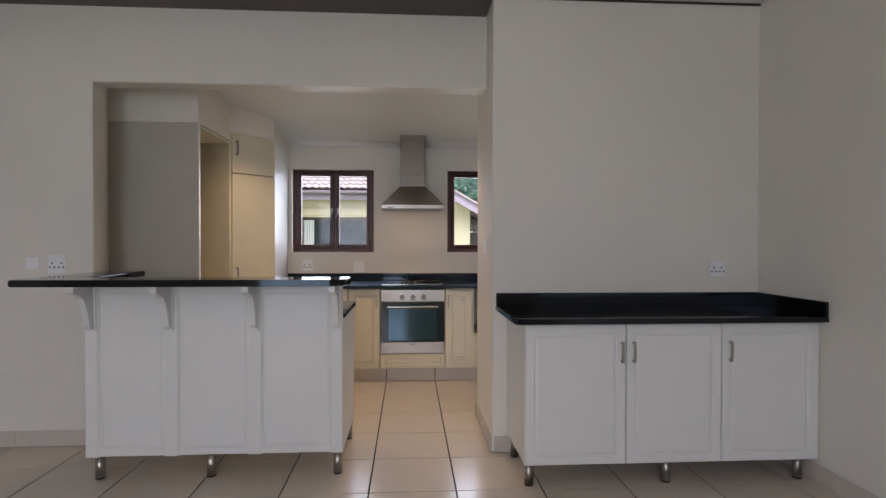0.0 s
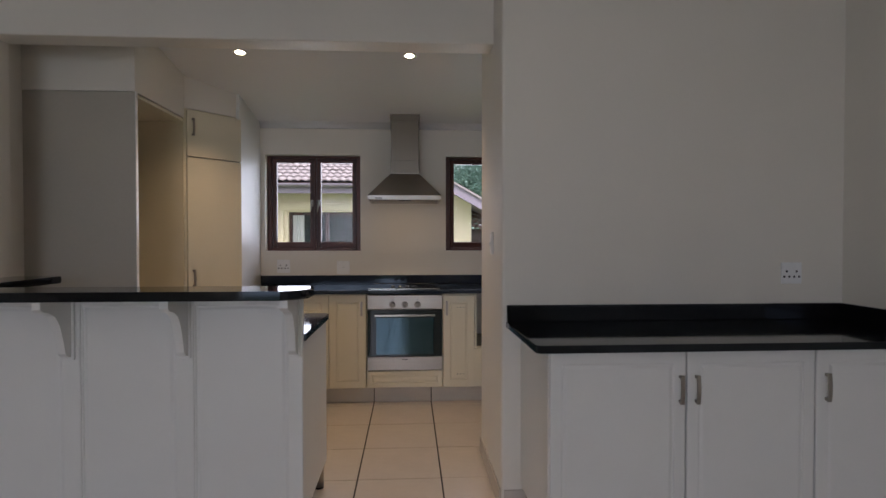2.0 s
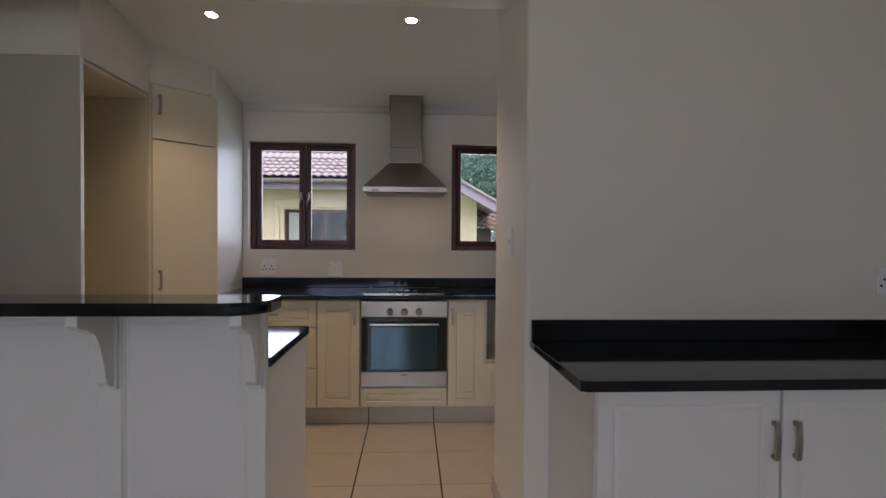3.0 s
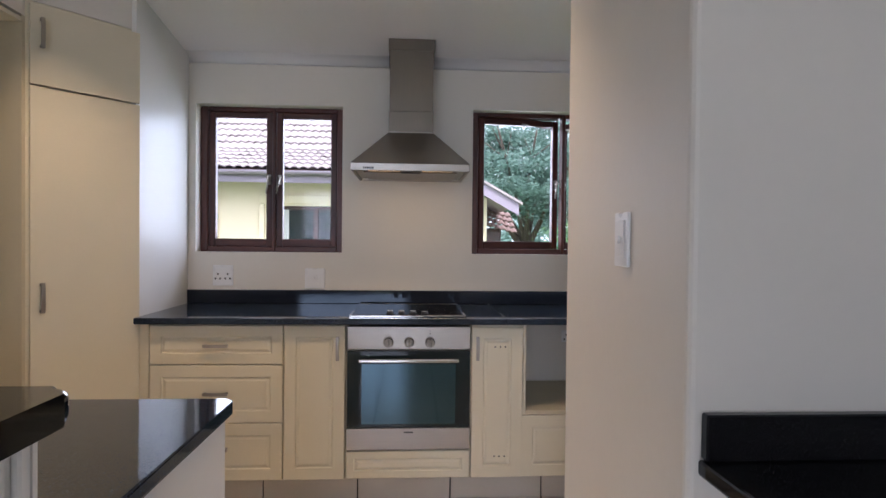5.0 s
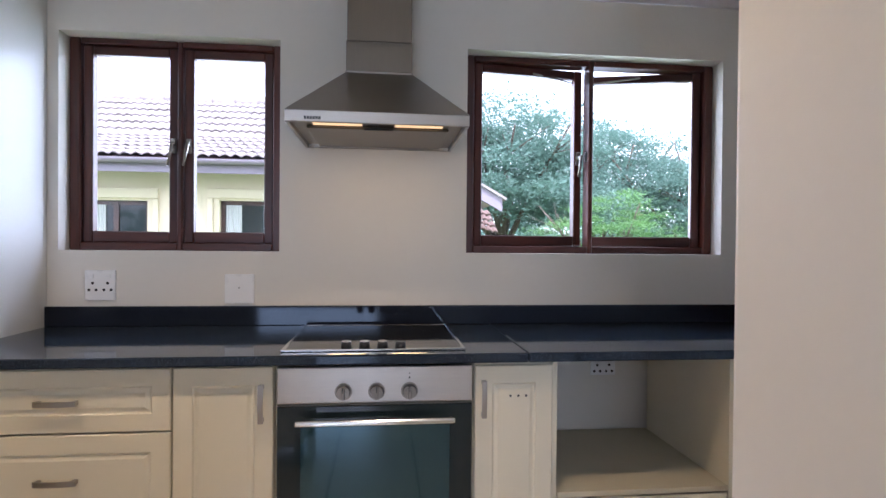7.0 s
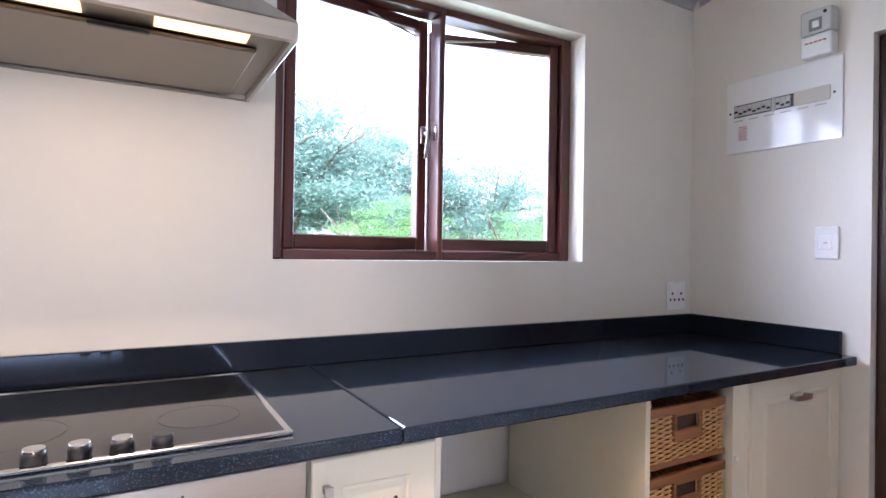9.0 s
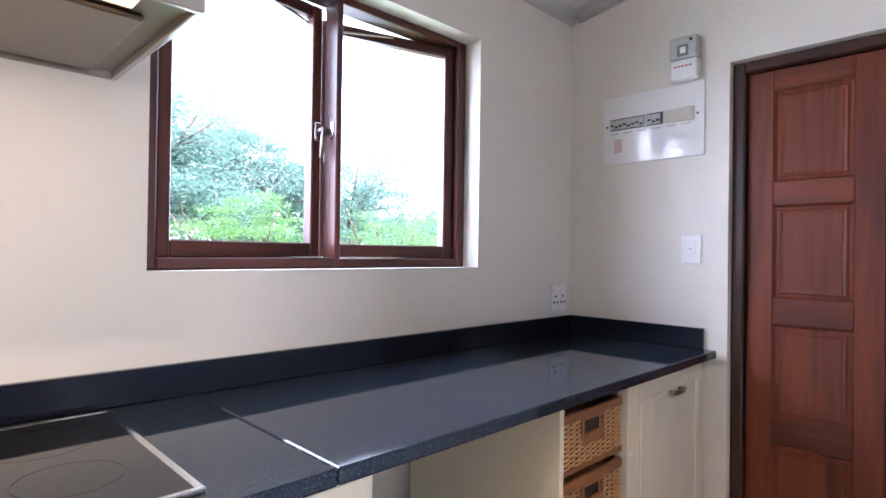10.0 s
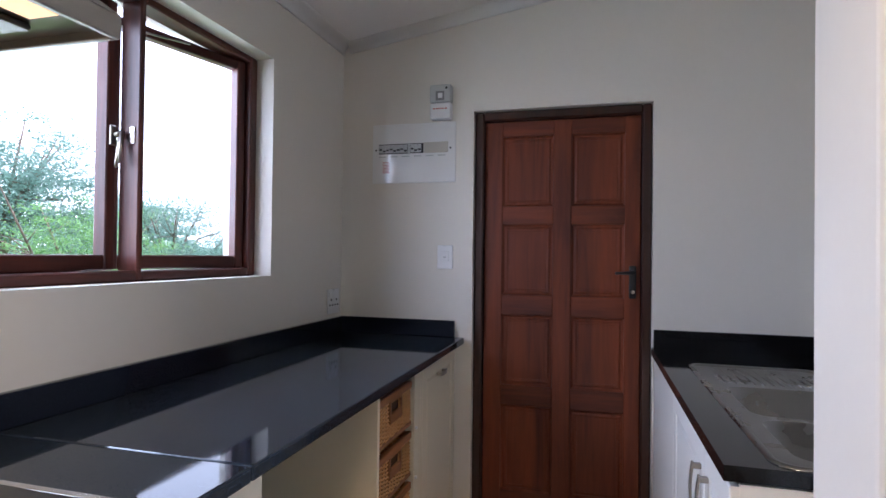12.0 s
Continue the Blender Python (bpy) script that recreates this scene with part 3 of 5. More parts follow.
# open bay with a shelf and a cupboard below
root = thing("open_base_unit", K(1.495), "cream open appliance bay with beige shelf over a low door", "cabinet", "kitchen base units")
bm = mesh_bm()
w = 0.612
box(bm, 0.0, 0.016, -0.002, 0.55, 0.13, 0.878, 0.001)
box(bm, w - 0.018, w, -0.018, 0.55, 0.13, 0.878, 0.001)
box(bm, 0.016, w - 0.018, 0.0, 0.55, 0.13, 0.146)
part("body", bm, M_CREAM, root)
part("shelf", box(mesh_bm(), 0.016, w - 0.018, -0.016, 0.56, 0.440, 0.458, 0.001), M_INSIDE, root, "beige board shelf")
f = front_panel("door", root, -0.008, w - 0.022, 0.134, 0.434, M_CREAM)
bow_handle(f, w - 0.24, 0.335, False, 0.1)

# basket unit
root = thing("basket_unit", K(2.108), "narrow cream open unit with runners holding wicker baskets", "cabinet", "kitchen base units")
bm = mesh_bm()
box(bm, 0.0, 0.012, 0, 0.55, 0.13, 0.878)
box(bm, 0.405, 0.421, -0.018, 0.55, 0.13, 0.878)
box(bm, 0.012, 0.405, 0.003, 0.55, 0.13, 0.146)
box(bm, 0.012, 0.405, 0.54, 0.55, 0.146, 0.878)
box(bm, 0.340, 0.405, -0.016, 0.02, 0.146, 0.878)
part("body", bm, M_CREAM, root)
for z in (0.677, 0.497, 0.317):
    part("runner", box(mesh_bm(), 0.012, 0.026, 0.01, 0.5, z, z + 0.008), M_CREAM, root)
    part("runner", box(mesh_bm(), 0.327, 0.341, 0.01, 0.5, z, z + 0.008), M_CREAM, root)
for z in (0.665, 0.485):
    part("stop", rod(mesh_bm(), (0.352, -0.016, z), (0.352, -0.024, z), 0.006, sides=12), M_PLASTIC, root)


def basket(m):
    """A woven basket with a timber rim and a hand slot in its front."""
    root = thing("wicker_basket", m, "honey-brown woven wicker basket with wooden rim in the open unit", "basket", "wicker baskets")
    w, h, d, r = 0.30, 0.155, 0.42, 0.0028
    slot = (0.100, 0.190, 0.088, 0.124)
    bm = mesh_bm()
    rows = 20
    cols = 11
    step = w / cols
    for j in range(rows):
        z = 0.008 + j * (h - 0.03) / rows
        for i in range(cols):
            x = i * step
            if slot[0] - 0.01 < x + step / 2 < slot[1] + 0.01 and slot[2] - 0.006 < z < slot[3] + 0.006:
                continue
            bulge = 0.0045 if (i + j) % 2 else -0.001
            box(bm, x - 0.001, x + step + 0.001, -bulge - 0.002, -bulge + 0.002, z - 0.0019, z + 0.0019, 0.0008)
    for i in range(cols + 1):
        x = min(i * step, w)
        if not slot[0] < x < slot[1]:
            rod(bm, (x, 0, 0), (x, 0, h - 0.02), 0.0024, sides=6)
    part("front_weave", bm, M_WICKER, root)
    part("inner_liner", box(mesh_bm(), 0.004, w - 0.004, 0.006, 0.009, 0.004, h - 0.022), M_WICKERD, root)
    bm = mesh_bm()
    for x in (0.0, w):
        for j in range(13):
            z = 0.008 + j * (h - 0.03) / 13
            for i in range(14):
                y = i * d / 14
                bulge = 0.0015 if (i + j) % 2 else -0.0015
                box(bm, x + bulge - 0.0025, x + bulge + 0.0025, y + 0.001, y + d / 14 - 0.001, z - 0.004, z + 0.004)
    box(bm, 0.002, w - 0.002, 0.0, d, 0.0, 0.006)
    box(bm, 0.002, w - 0.002, d - 0.005, d, 0.0, h - 0.02)
    part("side_weave", bm, M_WICKER, root)
    bm = mesh_bm()
    box(bm, -0.006, w + 0.006, -0.009, 0.009, h - 0.025, h, 0.004, 2)
    box(bm, -0.006, w + 0.006, d - 0.009, d + 0.006, h - 0.025, h, 0.004, 2)
    box(bm, -0.006, 0.008, 0.009, d - 0.009, h - 0.025, h, 0.004)
    box(bm, w - 0.008, w + 0.006, 0.009, d - 0.009, h - 0.025, h, 0.004)
    part("rim", bm, M_WICKERW, root, "wooden rim")
    bm = mesh_bm()
    box(bm, slot[0] - 0.012, slot[1] + 0.012, -0.009, 0.004, slot[3], slot[3] + 0.012, 0.002)
    box(bm, slot[0] - 0.012, slot[1] + 0.012, -0.009, 0.004, slot[2] - 0.03, slot[2], 0.002)
    box(bm, slot[0] - 0.012, slot[0], -0.009, 0.004, slot[2], slot[3], 0.002)
    box(bm, slot[1], slot[1] + 0.012, -0.009, 0.004, slot[2], slot[3], 0.002)
    part("handle_slot", bm, M_WICKERW, root)
    bm = mesh_bm()
    box(bm, -0.006, w + 0.006, -0.007, 0.006, -0.004, 0.012, 0.003)
    part("base_rail", bm, M_WICKERW, root)
    return root


b1 = basket(pose(2.112, FRONT - 0.008, 0.691))
for z in (0.511, 0.331):
    copy_thing(b1, pose(2.112, FRONT - 0.008, z))
w = 0.5
c = unit("base_cabinet", K(2.531), w, "cream base cupboard with a small bow handle, by the kitchen door", [("door", 0.006, w - 0.004, 0.134, 0.872, None, 0, True)], group="kitchen base units")
bow_handle([o for o in c.children if o.name.startswith("door")][0], 0.243, 0.806, False, 0.090)
part("filler", box(mesh_bm(), w, w + 0.028, -0.002, 0.02, 0.13, 0.878), M_CREAM, c)

# worktop with upstands along the window wall
wt = thing("worktop", pose(0, 0, 0), "dark grey granite worktop with upstands along the kitchen window wall", "worktop")
bm = mesh_bm()
box(bm, -0.339, 1.4015, 5.315, 5.949, 0.882, 0.912, 0.005, 2)
part("slab", bm, M_GRANITE, wt)
bm = mesh_bm()
box(bm, 1.4025, 3.059, 5.315, 5.949, 0.882, 0.912, 0.005, 2)
part("slab", bm, M_GRANITE, wt)
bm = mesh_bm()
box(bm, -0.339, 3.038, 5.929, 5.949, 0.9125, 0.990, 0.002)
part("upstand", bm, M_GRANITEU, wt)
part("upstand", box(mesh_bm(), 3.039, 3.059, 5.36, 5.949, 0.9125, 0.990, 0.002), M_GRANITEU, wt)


M_ZONE = mat("hob_zone_print", (0.014, 0.0125, 0.0115), 0.07)


def hob():
    root = thing("hob", pose(0.93, 5.63, 0.912), "black glass hob with steel edge and four knobs in the worktop", "hob")
    a, b = 0.284, 0.262
    bm = mesh_bm()
    for x0, x1, y0, y1 in ((-a, a, -b, -b + 0.012), (-a, a, b - 0.012, b), (-a, -a + 0.012, -b + 0.012, b - 0.012), (a - 0.012, a, -b + 0.012, b - 0.012)):
        box(bm, x0, x1, y0, y1, 0.0005, 0.008, 0.002)
    part("trim", bm, M_CHROME, root, "steel edge trim")
    part("glass_top", box(mesh_bm(), -a + 0.012, a - 0.012, -b + 0.012, b - 0.012, 0.0005, 0.006), M_HOB, root)
    for x, y, r in ((-0.15, -0.07, 0.09), (0.15, -0.09, 0.072), (-0.15, 0.13, 0.072), (0.14, 0.12, 0.09)):
        bm = mesh_bm()
        n = 40
        rings = [[bm.verts.new((x + q * math.cos(2 * math.pi * i / n), y + q * math.sin(2 * math.pi * i / n), 0.0066)) for i in range(n)] for q in (r, r - 0.0015)]
        for i in range(n):
            bm.faces.new((rings[0][i], rings[0][(i + 1) % n], rings[1][(i + 1) % n], rings[1][i]))
        part("cooking_zone", bm, M_ZONE, root)
    for i in range(4):
        x = -0.088 + i * 0.056
        bm = mesh_bm()
        rod(bm, (x, -0.236, 0.006), (x, -0.236, 0.026), 0.0175, 0.0155, sides=24)
        k = part("knob", bm, M_BLACKP, root, "black knob with a steel cap")
        if i < 3:
            bm = mesh_bm()
            rod(bm, (x, -0.236, 0.026), (x, -0.236, 0.029), 0.0155, 0.0145, sides=24)
            part("cap", bm, M_CHROME, k)


hob()


def cooker_hood():
    root = thing("cooker_hood", pose(0.935, NORTH, 1.630), "brushed steel chimney cooker hood on the wall, two lamps lit", "cooker hood")
    a, d, h0, h1 = 0.297, 0.50, 0.038, 0.240
    n0, nd = 0.121, 0.245
    bm = mesh_bm()
    low = [(-a, -d), (a, -d), (a, 0), (-a, 0)]
    top = [(-n0, -nd), (n0, -nd), (n0, 0), (-n0, 0)]
    r = [[bm.verts.new((x, y, z)) for x, y in o] for o, z in ((low, h0), (top, h1))]
    for i in range(3):
        bm.faces.new((r[0][i], r[0][(i + 1) % 4], r[1][(i + 1) % 4], r[1][i]))
    part("canopy", bm, M_STEEL, root)
    bm = mesh_bm()
    for x0, x1, y0, y1 in ((-a, a, -d, -d + 0.012), (-a, -a + 0.012, -d + 0.012, 0), (a - 0.012, a, -d + 0.012, 0), (-a + 0.012, a - 0.012, -0.012, 0)):
        box(bm, x0, x1, y0, y1, 0.0, h0, 0.002)
    part("rim", bm, M_STEEL, root)
    bm = mesh_bm()
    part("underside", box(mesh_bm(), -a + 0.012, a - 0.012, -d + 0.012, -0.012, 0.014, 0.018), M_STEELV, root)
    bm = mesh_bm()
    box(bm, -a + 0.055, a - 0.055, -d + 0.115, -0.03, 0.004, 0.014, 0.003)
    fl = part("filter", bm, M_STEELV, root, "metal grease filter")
    bm = mesh_bm()
    box(bm, -0.05, 0.05, -d + 0.105, -d + 0.118, 0.0, 0.006, 0.002)
    part("catch", bm, M_BLACKP, fl)
    for s in (-1, 1):
        x0, x1 = sorted((s * 0.055, s * 0.215))
        part("lamp", box(mesh_bm(), x0, x1, -d + 0.03, -d + 0.085, 0.008, 0.014), M_STRIP, root, "glowing warm lamp cover")
    part("chimney_collar", box(mesh_bm(), -n0 - 0.003, n0 + 0.003, -nd - 0.003, 0, h1 - 0.002, h1 + 0.004, 0.001), M_STEEL, root)
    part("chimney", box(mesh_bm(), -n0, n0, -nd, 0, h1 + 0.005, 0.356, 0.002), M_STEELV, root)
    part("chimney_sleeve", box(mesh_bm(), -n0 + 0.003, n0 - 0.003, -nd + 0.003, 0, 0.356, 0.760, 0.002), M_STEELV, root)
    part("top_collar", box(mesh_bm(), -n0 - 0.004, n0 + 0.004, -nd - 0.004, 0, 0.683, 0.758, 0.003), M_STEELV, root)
    bm = mesh_bm()
    for i in range(6):
        box(bm, -0.235 + i * 0.009, -0.228 + i * 0.009, -d - 0.0008, -d, 0.008, 0.018)
    part("badge", bm, M_BLACKP, root)
    for s in (-1, 1):
        for z in (0.62, 0.64, 0.66):
            bm = mesh_bm()
            box(bm, s * n0 - 0.0035, s * n0 + 0.0005 if s > 0 else s * n0 + 0.0035, -0.2, -0.12, z, z + 0.008)
            part("vent_slot", bm, M_BLACKP, root)


cooker_hood()
for s in (-1, 1):
    window_light("hood_lamp", look((0.935 + s * 0.135, NORTH - 0.44, 1.622), (0.935 + s * 0.135, NORTH - 0.30, 0.9)), 0.15, 0.05, 0.20, (1.0, 0.66, 0.26))

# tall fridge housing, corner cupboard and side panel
# Grey-beige board, made darker: the panel's shade is put into the colour.
M_TAUPE_SHADE = mat("taupe_board", (0.47, 0.435, 0.37), 0.5, vary=0.07, scale=2.5, bump=0.05)
root = thing("fridge_housing", pose(0, 0, 0), "tall grey-white fridge housing with an empty open recess", "cabinet")
bm = mesh_bm()
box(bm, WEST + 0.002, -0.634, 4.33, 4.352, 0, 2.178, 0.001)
part("side_panel", bm, M_TAUPE_SHADE, root)
part("edge_strip", box(mesh_bm(), -0.633, -0.629, 4.329, 4.353, 0, 2.178), M_PLASTIC, root)
part("side_panel", box(mesh_bm(), WEST + 0.002, -0.634, 5.022, 5.042, 0, 2.178, 0.001), M_INSIDE, root)
part("top_panel", box(mesh_bm(), WEST + 0.002, -0.634, 4.354, 5.02, 2.150, 2.168, 0.001), M_CREAM, root)
part("back_panel", box(mesh_bm(), WEST + 0.002, WEST + 0.008, 4.354, 5.02, 0, 2.148), M_INSIDE, root)
ang = math.degrees(math.atan2(0.33, 0.294))
cw = math.hypot(0.33, 0.294)
root = thing("corner_cupboard", pose(-0.634, 5.04, 0, 0, 0, ang), "tall cream corner cupboard set at an angle, its two doors closed", "cupboard")
bm = mesh_bm()
box(bm, 0.0, 0.016, 0.001, 0.35, 0.1, 2.25)
box(bm, cw - 0.018, cw - 0.001, 0.001, 0.022, 0.1, 2.25)
box(bm, 0.016, cw - 0.018, 0.003, 0.02, 2.235, 2.25)
box(bm, 0.016, cw - 0.018, 0.003, 0.02, 0.1, 0.13)
part("body", bm, M_CREAM, root)
bm = mesh_bm()
f = part("door", box(bm, 0.012, cw - 0.003, -0.018, 0.0, 0.135, 1.901, 0.002), M_CREAM, root)
bow_handle(f, 0.052, 1.03, True, 0.125)
f = part("door", box(mesh_bm(), 0.012, cw - 0.003, -0.018, 0.0, 1.909, 2.235, 0.002), M_CREAM, root)
bow_handle(f, 0.052, 2.12, True, 0.125)
root = thing("end_panel", pose(0, 0, 0), "cream full-height end panel between the corner cupboard and the worktop", "panel")
part("panel", box(mesh_bm(), -0.362, -0.340, 5.345, NORTH - 0.001, 0, 2.48, 0.001), M_WHITE, root)
part("filler", box(mesh_bm(), -0.338, -0.287, 5.356, 5.374, 0.13, 0.878), M_CREAM, root)

# ---- sink side ----
SW = 3.055 - 1.667
root = unit("sink_cabinet", pose(3.055, 4.462, 0, 0, 0, 180), SW, "white sink base cupboard with paired bow handles", [], depth=0.58, category="cabinet", material=M_WHITE, top=False)
part("plain_panel", box(mesh_bm(), 0.001, 0.622, -0.018, 0.0, 0.134, 0.872, 0.002), M_WHITE, root)
for x0, x1, hx in ((0.626, 1.142, 1.102), (1.146, SW - 0.003, 1.188)):
    f = front_panel("door", root, x0, x1, 0.134, 0.872, M_WHITE)
    bow_handle(f, hx, 0.755, True)
bm = mesh_bm()
sink_x, sink_y = (1.685, 2.700), (4.003, 4.392)
root = thing("sink_worktop", pose(0, 0, 0), "polished black granite worktop with upstand around the steel sink", "worktop")
for x0, x1, y0, y1 in ((1.666, 3.059, sink_y[1], 4.490), (1.666, 3.059, 3.871, sink_y[0]), (1.666, sink_x[0], sink_y[0], sink_y[1]), (sink_x[1], 3.059, sink_y[0], sink_y[1])):
    box(bm, x0, x1, y0, y1, 0.882, 0.912)
bmesh.ops.remove_doubles(bm, verts=list(bm.verts), dist=0.0002)
part("slab", bm, M_GRANITEB, root)
part("upstand", box(mesh_bm(), 1.666, 3.038, 3.871, 3.891, 0.9125, 0.990, 0.002), M_GRANITEB, root)
part("upstand", box(mesh_bm(), 3.039, 3.059, 3.871, 4.482, 0.9125, 0.990, 0.002), M_GRANITEB, root)


def rounded(cx, cy, a, b, r, n=6):
    pts = []
    for sx, sy, a0 in ((1, 1, 0), (-1, 1, 90), (-1, -1, 180), (1, -1, 270)):
        for i in range(n + 1):
            q = radians(a0 + 90 * i / n)
            pts.append((cx + sx * (a - r) + r * math.cos(q), cy + sy * (b - r) + r * math.sin(q)))
    return pts


def loft(bm, outlines, cap=True, smooth=True):
    rings = [[bm.verts.new((x, y, z)) for x, y in o] for o, z in outlines]
    for a, b in zip(rings, rings[1:]):
        n = len(a)
        for i in range(n):
            f = bm.faces.new((a[i], a[(i + 1) % n], b[(i + 1) % n], b[i]))
            f.smooth = smooth
    if cap:
        bm.faces.new(rings[-1])
    return rings


def sink():
    root = thing("sink", pose(0, 0, 0.9125), "stainless steel inset double-bowl kitchen sink with a ribbed drainer", "sink")
    cx, cy = (sink_x[0] + sink_x[1]) / 2, (sink_y[0] + sink_y[1]) / 2
    a, b = (sink_x[1] - sink_x[0]) / 2 + 0.012, (sink_y[1] - sink_y[0]) / 2 + 0.012
    bm = mesh_bm()
    loft(bm, [(rounded(cx, cy, a, b, 0.05), 0.0), (rounded(cx, cy, a - 0.003, b - 0.003, 0.048), 0.004), (rounded(cx, cy, a - 0.014, b - 0.014, 0.04), 0.004), (rounded(cx, cy, a - 0.020, b - 0.020, 0.036), -0.002)], cap=False)
    part("rim", bm, M_SINK, root)
    bowls = ((2.215, 0.165), (1.875, 0.145))
    deck = mesh_bm()
    outer = rounded(cx, cy, a - 0.020, b - 0.020, 0.036)
    vs = [deck.verts.new((x, y, -0.002)) for x, y in outer]
    es = [deck.edges.new((vs[i], vs[(i + 1) % len(vs)])) for i in range(len(vs))]
    for bx, bw in bowls:
        hs = [deck.verts.new((x, y, -0.002)) for x, y in rounded(bx, cy, bw, 0.148, 0.05)]
        es += [deck.edges.new((hs[i], hs[(i + 1) % len(hs)])) for i in range(len(hs))]
    bmesh.ops.triangle_fill(deck, edges=es, use_beauty=True)
    part("deck", deck, M_SINK, root)
    for bx, bw in bowls:
        bm = mesh_bm()
        loft(bm, [(rounded(bx, cy, bw, 0.148, 0.05), -0.002), (rounded(bx, cy, bw - 0.006, 0.142, 0.05), -0.010), (rounded(bx, cy, bw - 0.012, 0.136, 0.05), -0.14), (rounded(bx, cy, bw - 0.04, 0.11, 0.05), -0.16)])
        bowl = part("bowl", bm, M_SINK, root)
        bm = mesh_bm()
        rod(bm, (bx, cy, -0.160), (bx, cy, -0.157), 0.04, sides=24)
        part("drain", bm, M_STEEL, bowl)
    bm = mesh_bm()
    for i in range(11):
        y = cy - 0.13 + i * 0.026
        rod(bm, (2.42, y, -0.003), (2.655, y, -0.003), 0.0042, sides=8)
    part("drainer_ribs", bm, M_SINK, root)


sink()

# ---- peninsula ----
PY = 3.302
root = thing("peninsula", pose(0, 0, 0), "white panelled breakfast peninsula on round steel feet, its panels moulded", "kitchen island")
bm = mesh_bm()
box(bm, -0.860, 0.527, PY + 0.018, 3.328, 0.13, 1.079)
box(bm, -0.860, 0.527, 3.328, 3.955, 0.13, 0.88)
part("body", bm, M_WHITE, root)
posts = (-0.828, -0.405, 0.046, 0.503)
for x0, x1 in ((-0.792, -0.441), (-0.369, 0.010), (0.082, 0.466)):
    front = front_panel("panel", root, x0 - 0.03, x1 + 0.03, 0.135, 1.076, M_WHITE, border=0.035, thick=0.012)
    front.location.y = PY + 0.018
    bpy.context.view_layer.update()
for x in posts:
    bm = mesh_bm()
    a, b = (x - 0.037, x + 0.037)
    if x == posts[0]:
        a = -0.860
    if x == posts[-1]:
        b = 0.527
    a, b = max(a, -0.860), min(b, 0.527)
    box(bm, a, b, PY - 0.002, PY + 0.017, 0.131, 1.078, 0.003)
    part("post", bm, M_WHITE, root)
for x in (-0.820, -0.410, 0.050, 0.494):
    bm = mesh_bm()
    box(bm, x - 0.025, x + 0.025, PY - 0.016, PY - 0.002, 0.822, 1.078, 0.003)
    br = part("bracket", bm, M_WHITE, root, "shaped timber bracket")
    profile = [(0.0, 0.244), (-0.183, 0.244), (-0.186, 0.216), (-0.168, 0.203), (-0.135, 0.196), (-0.100, 0.178), (-0.076, 0.145), (-0.060, 0.105), (-0.047, 0.060), (-0.038, 0.022), (-0.020, 0.006), (0.0, 0.0)]
    bm = mesh_bm()
    t = bmesh.new()
    sides = [[t.verts.new((x + s, PY - 0.016 + y, 0.834 + z)) for y, z in profile] for s in (-0.016, 0.016)]
    t.faces.new(sides[0])
    t.faces.new(sides[1][::-1])
    n = len(profile)
    for i in range(n):
        t.faces.new((sides[0][i], sides[1][i], sides[1][(i + 1) % n], sides[0][(i + 1) % n]))
    merge(bm, t)
    part("bracket_arm", bm, M_WHITE, br)


def foot(parent, x, y, h=0.13):
    bm = mesh_bm()
    rod(bm, (x, y, 0.010), (x, y, h - 0.001), 0.0255, sides=28)
    f = part("foot", bm, M_NICKEL, parent, "round brushed steel foot")
    part("pad", rod(mesh_bm(), (x, y, 0.0), (x, y, 0.010), 0.0235, sides=28), M_BLACKP, f, "black plastic pad")


for x in (-0.805, -0.205, 0.495):
    foot(root, x, 3.345)
    foot(root, x, 3.90)


def slab_outline(corners, r=0.04, n=5):
    """An outline whose named corners are rounded: (x, y, radius)."""
    out = []
    k = len(corners)
    for i, (x, y, r) in enumerate(corners):
        if not r:
            out.append((x, y))
            continue
        p, a, b = Vector((x, y)), Vector(corners[i - 1][:2]), Vector(corners[(i + 1) % k][:2])
        u, v = (a - p).normalized(), (b - p).normalized()
        c = p + (u + v) * r
        for j in range(n + 1):
            q = j / n * math.pi / 2
            out.append(tuple(c - v * r * math.cos(q) - u * r * math.sin(q)))
    return out


root = thing("breakfast_bar", pose(0, 0, 0), "polished black granite breakfast bar top with rounded corners on white brackets", "worktop")
bm = mesh_bm()
prism(bm, slab_outline([(-1.120, 3.080, 0.03), (0.576, 3.080, 0.09), (0.576, 3.325, 0.03), (-1.120, 3.325, 0)]), 1.080, 1.116, 0.010, 3)
part("slab", bm, M_GRANITEB, root)
part("return_slab", prism(mesh_bm(), slab_outline([(-1.120, 3.326, 0), (-0.87, 3.326, 0), (-0.87, 4.03, 0.02), (-1.120, 4.03, 0)]), 1.080, 1.116, 0.010, 3), M_GRANITEB, root)
root = thing("peninsula_worktop", pose(0, 0, 0), "polished black granite lower worktop on the kitchen side of the peninsula", "worktop")
part("slab", prism(mesh_bm(), slab_outline([(-0.868, 3.330, 0), (0.537, 3.330, 0.0), (0.537, 3.995, 0.02), (-0.868, 3.995, 0)]), 0.881, 0.911, 0.006, 2), M_GRANITE, root)

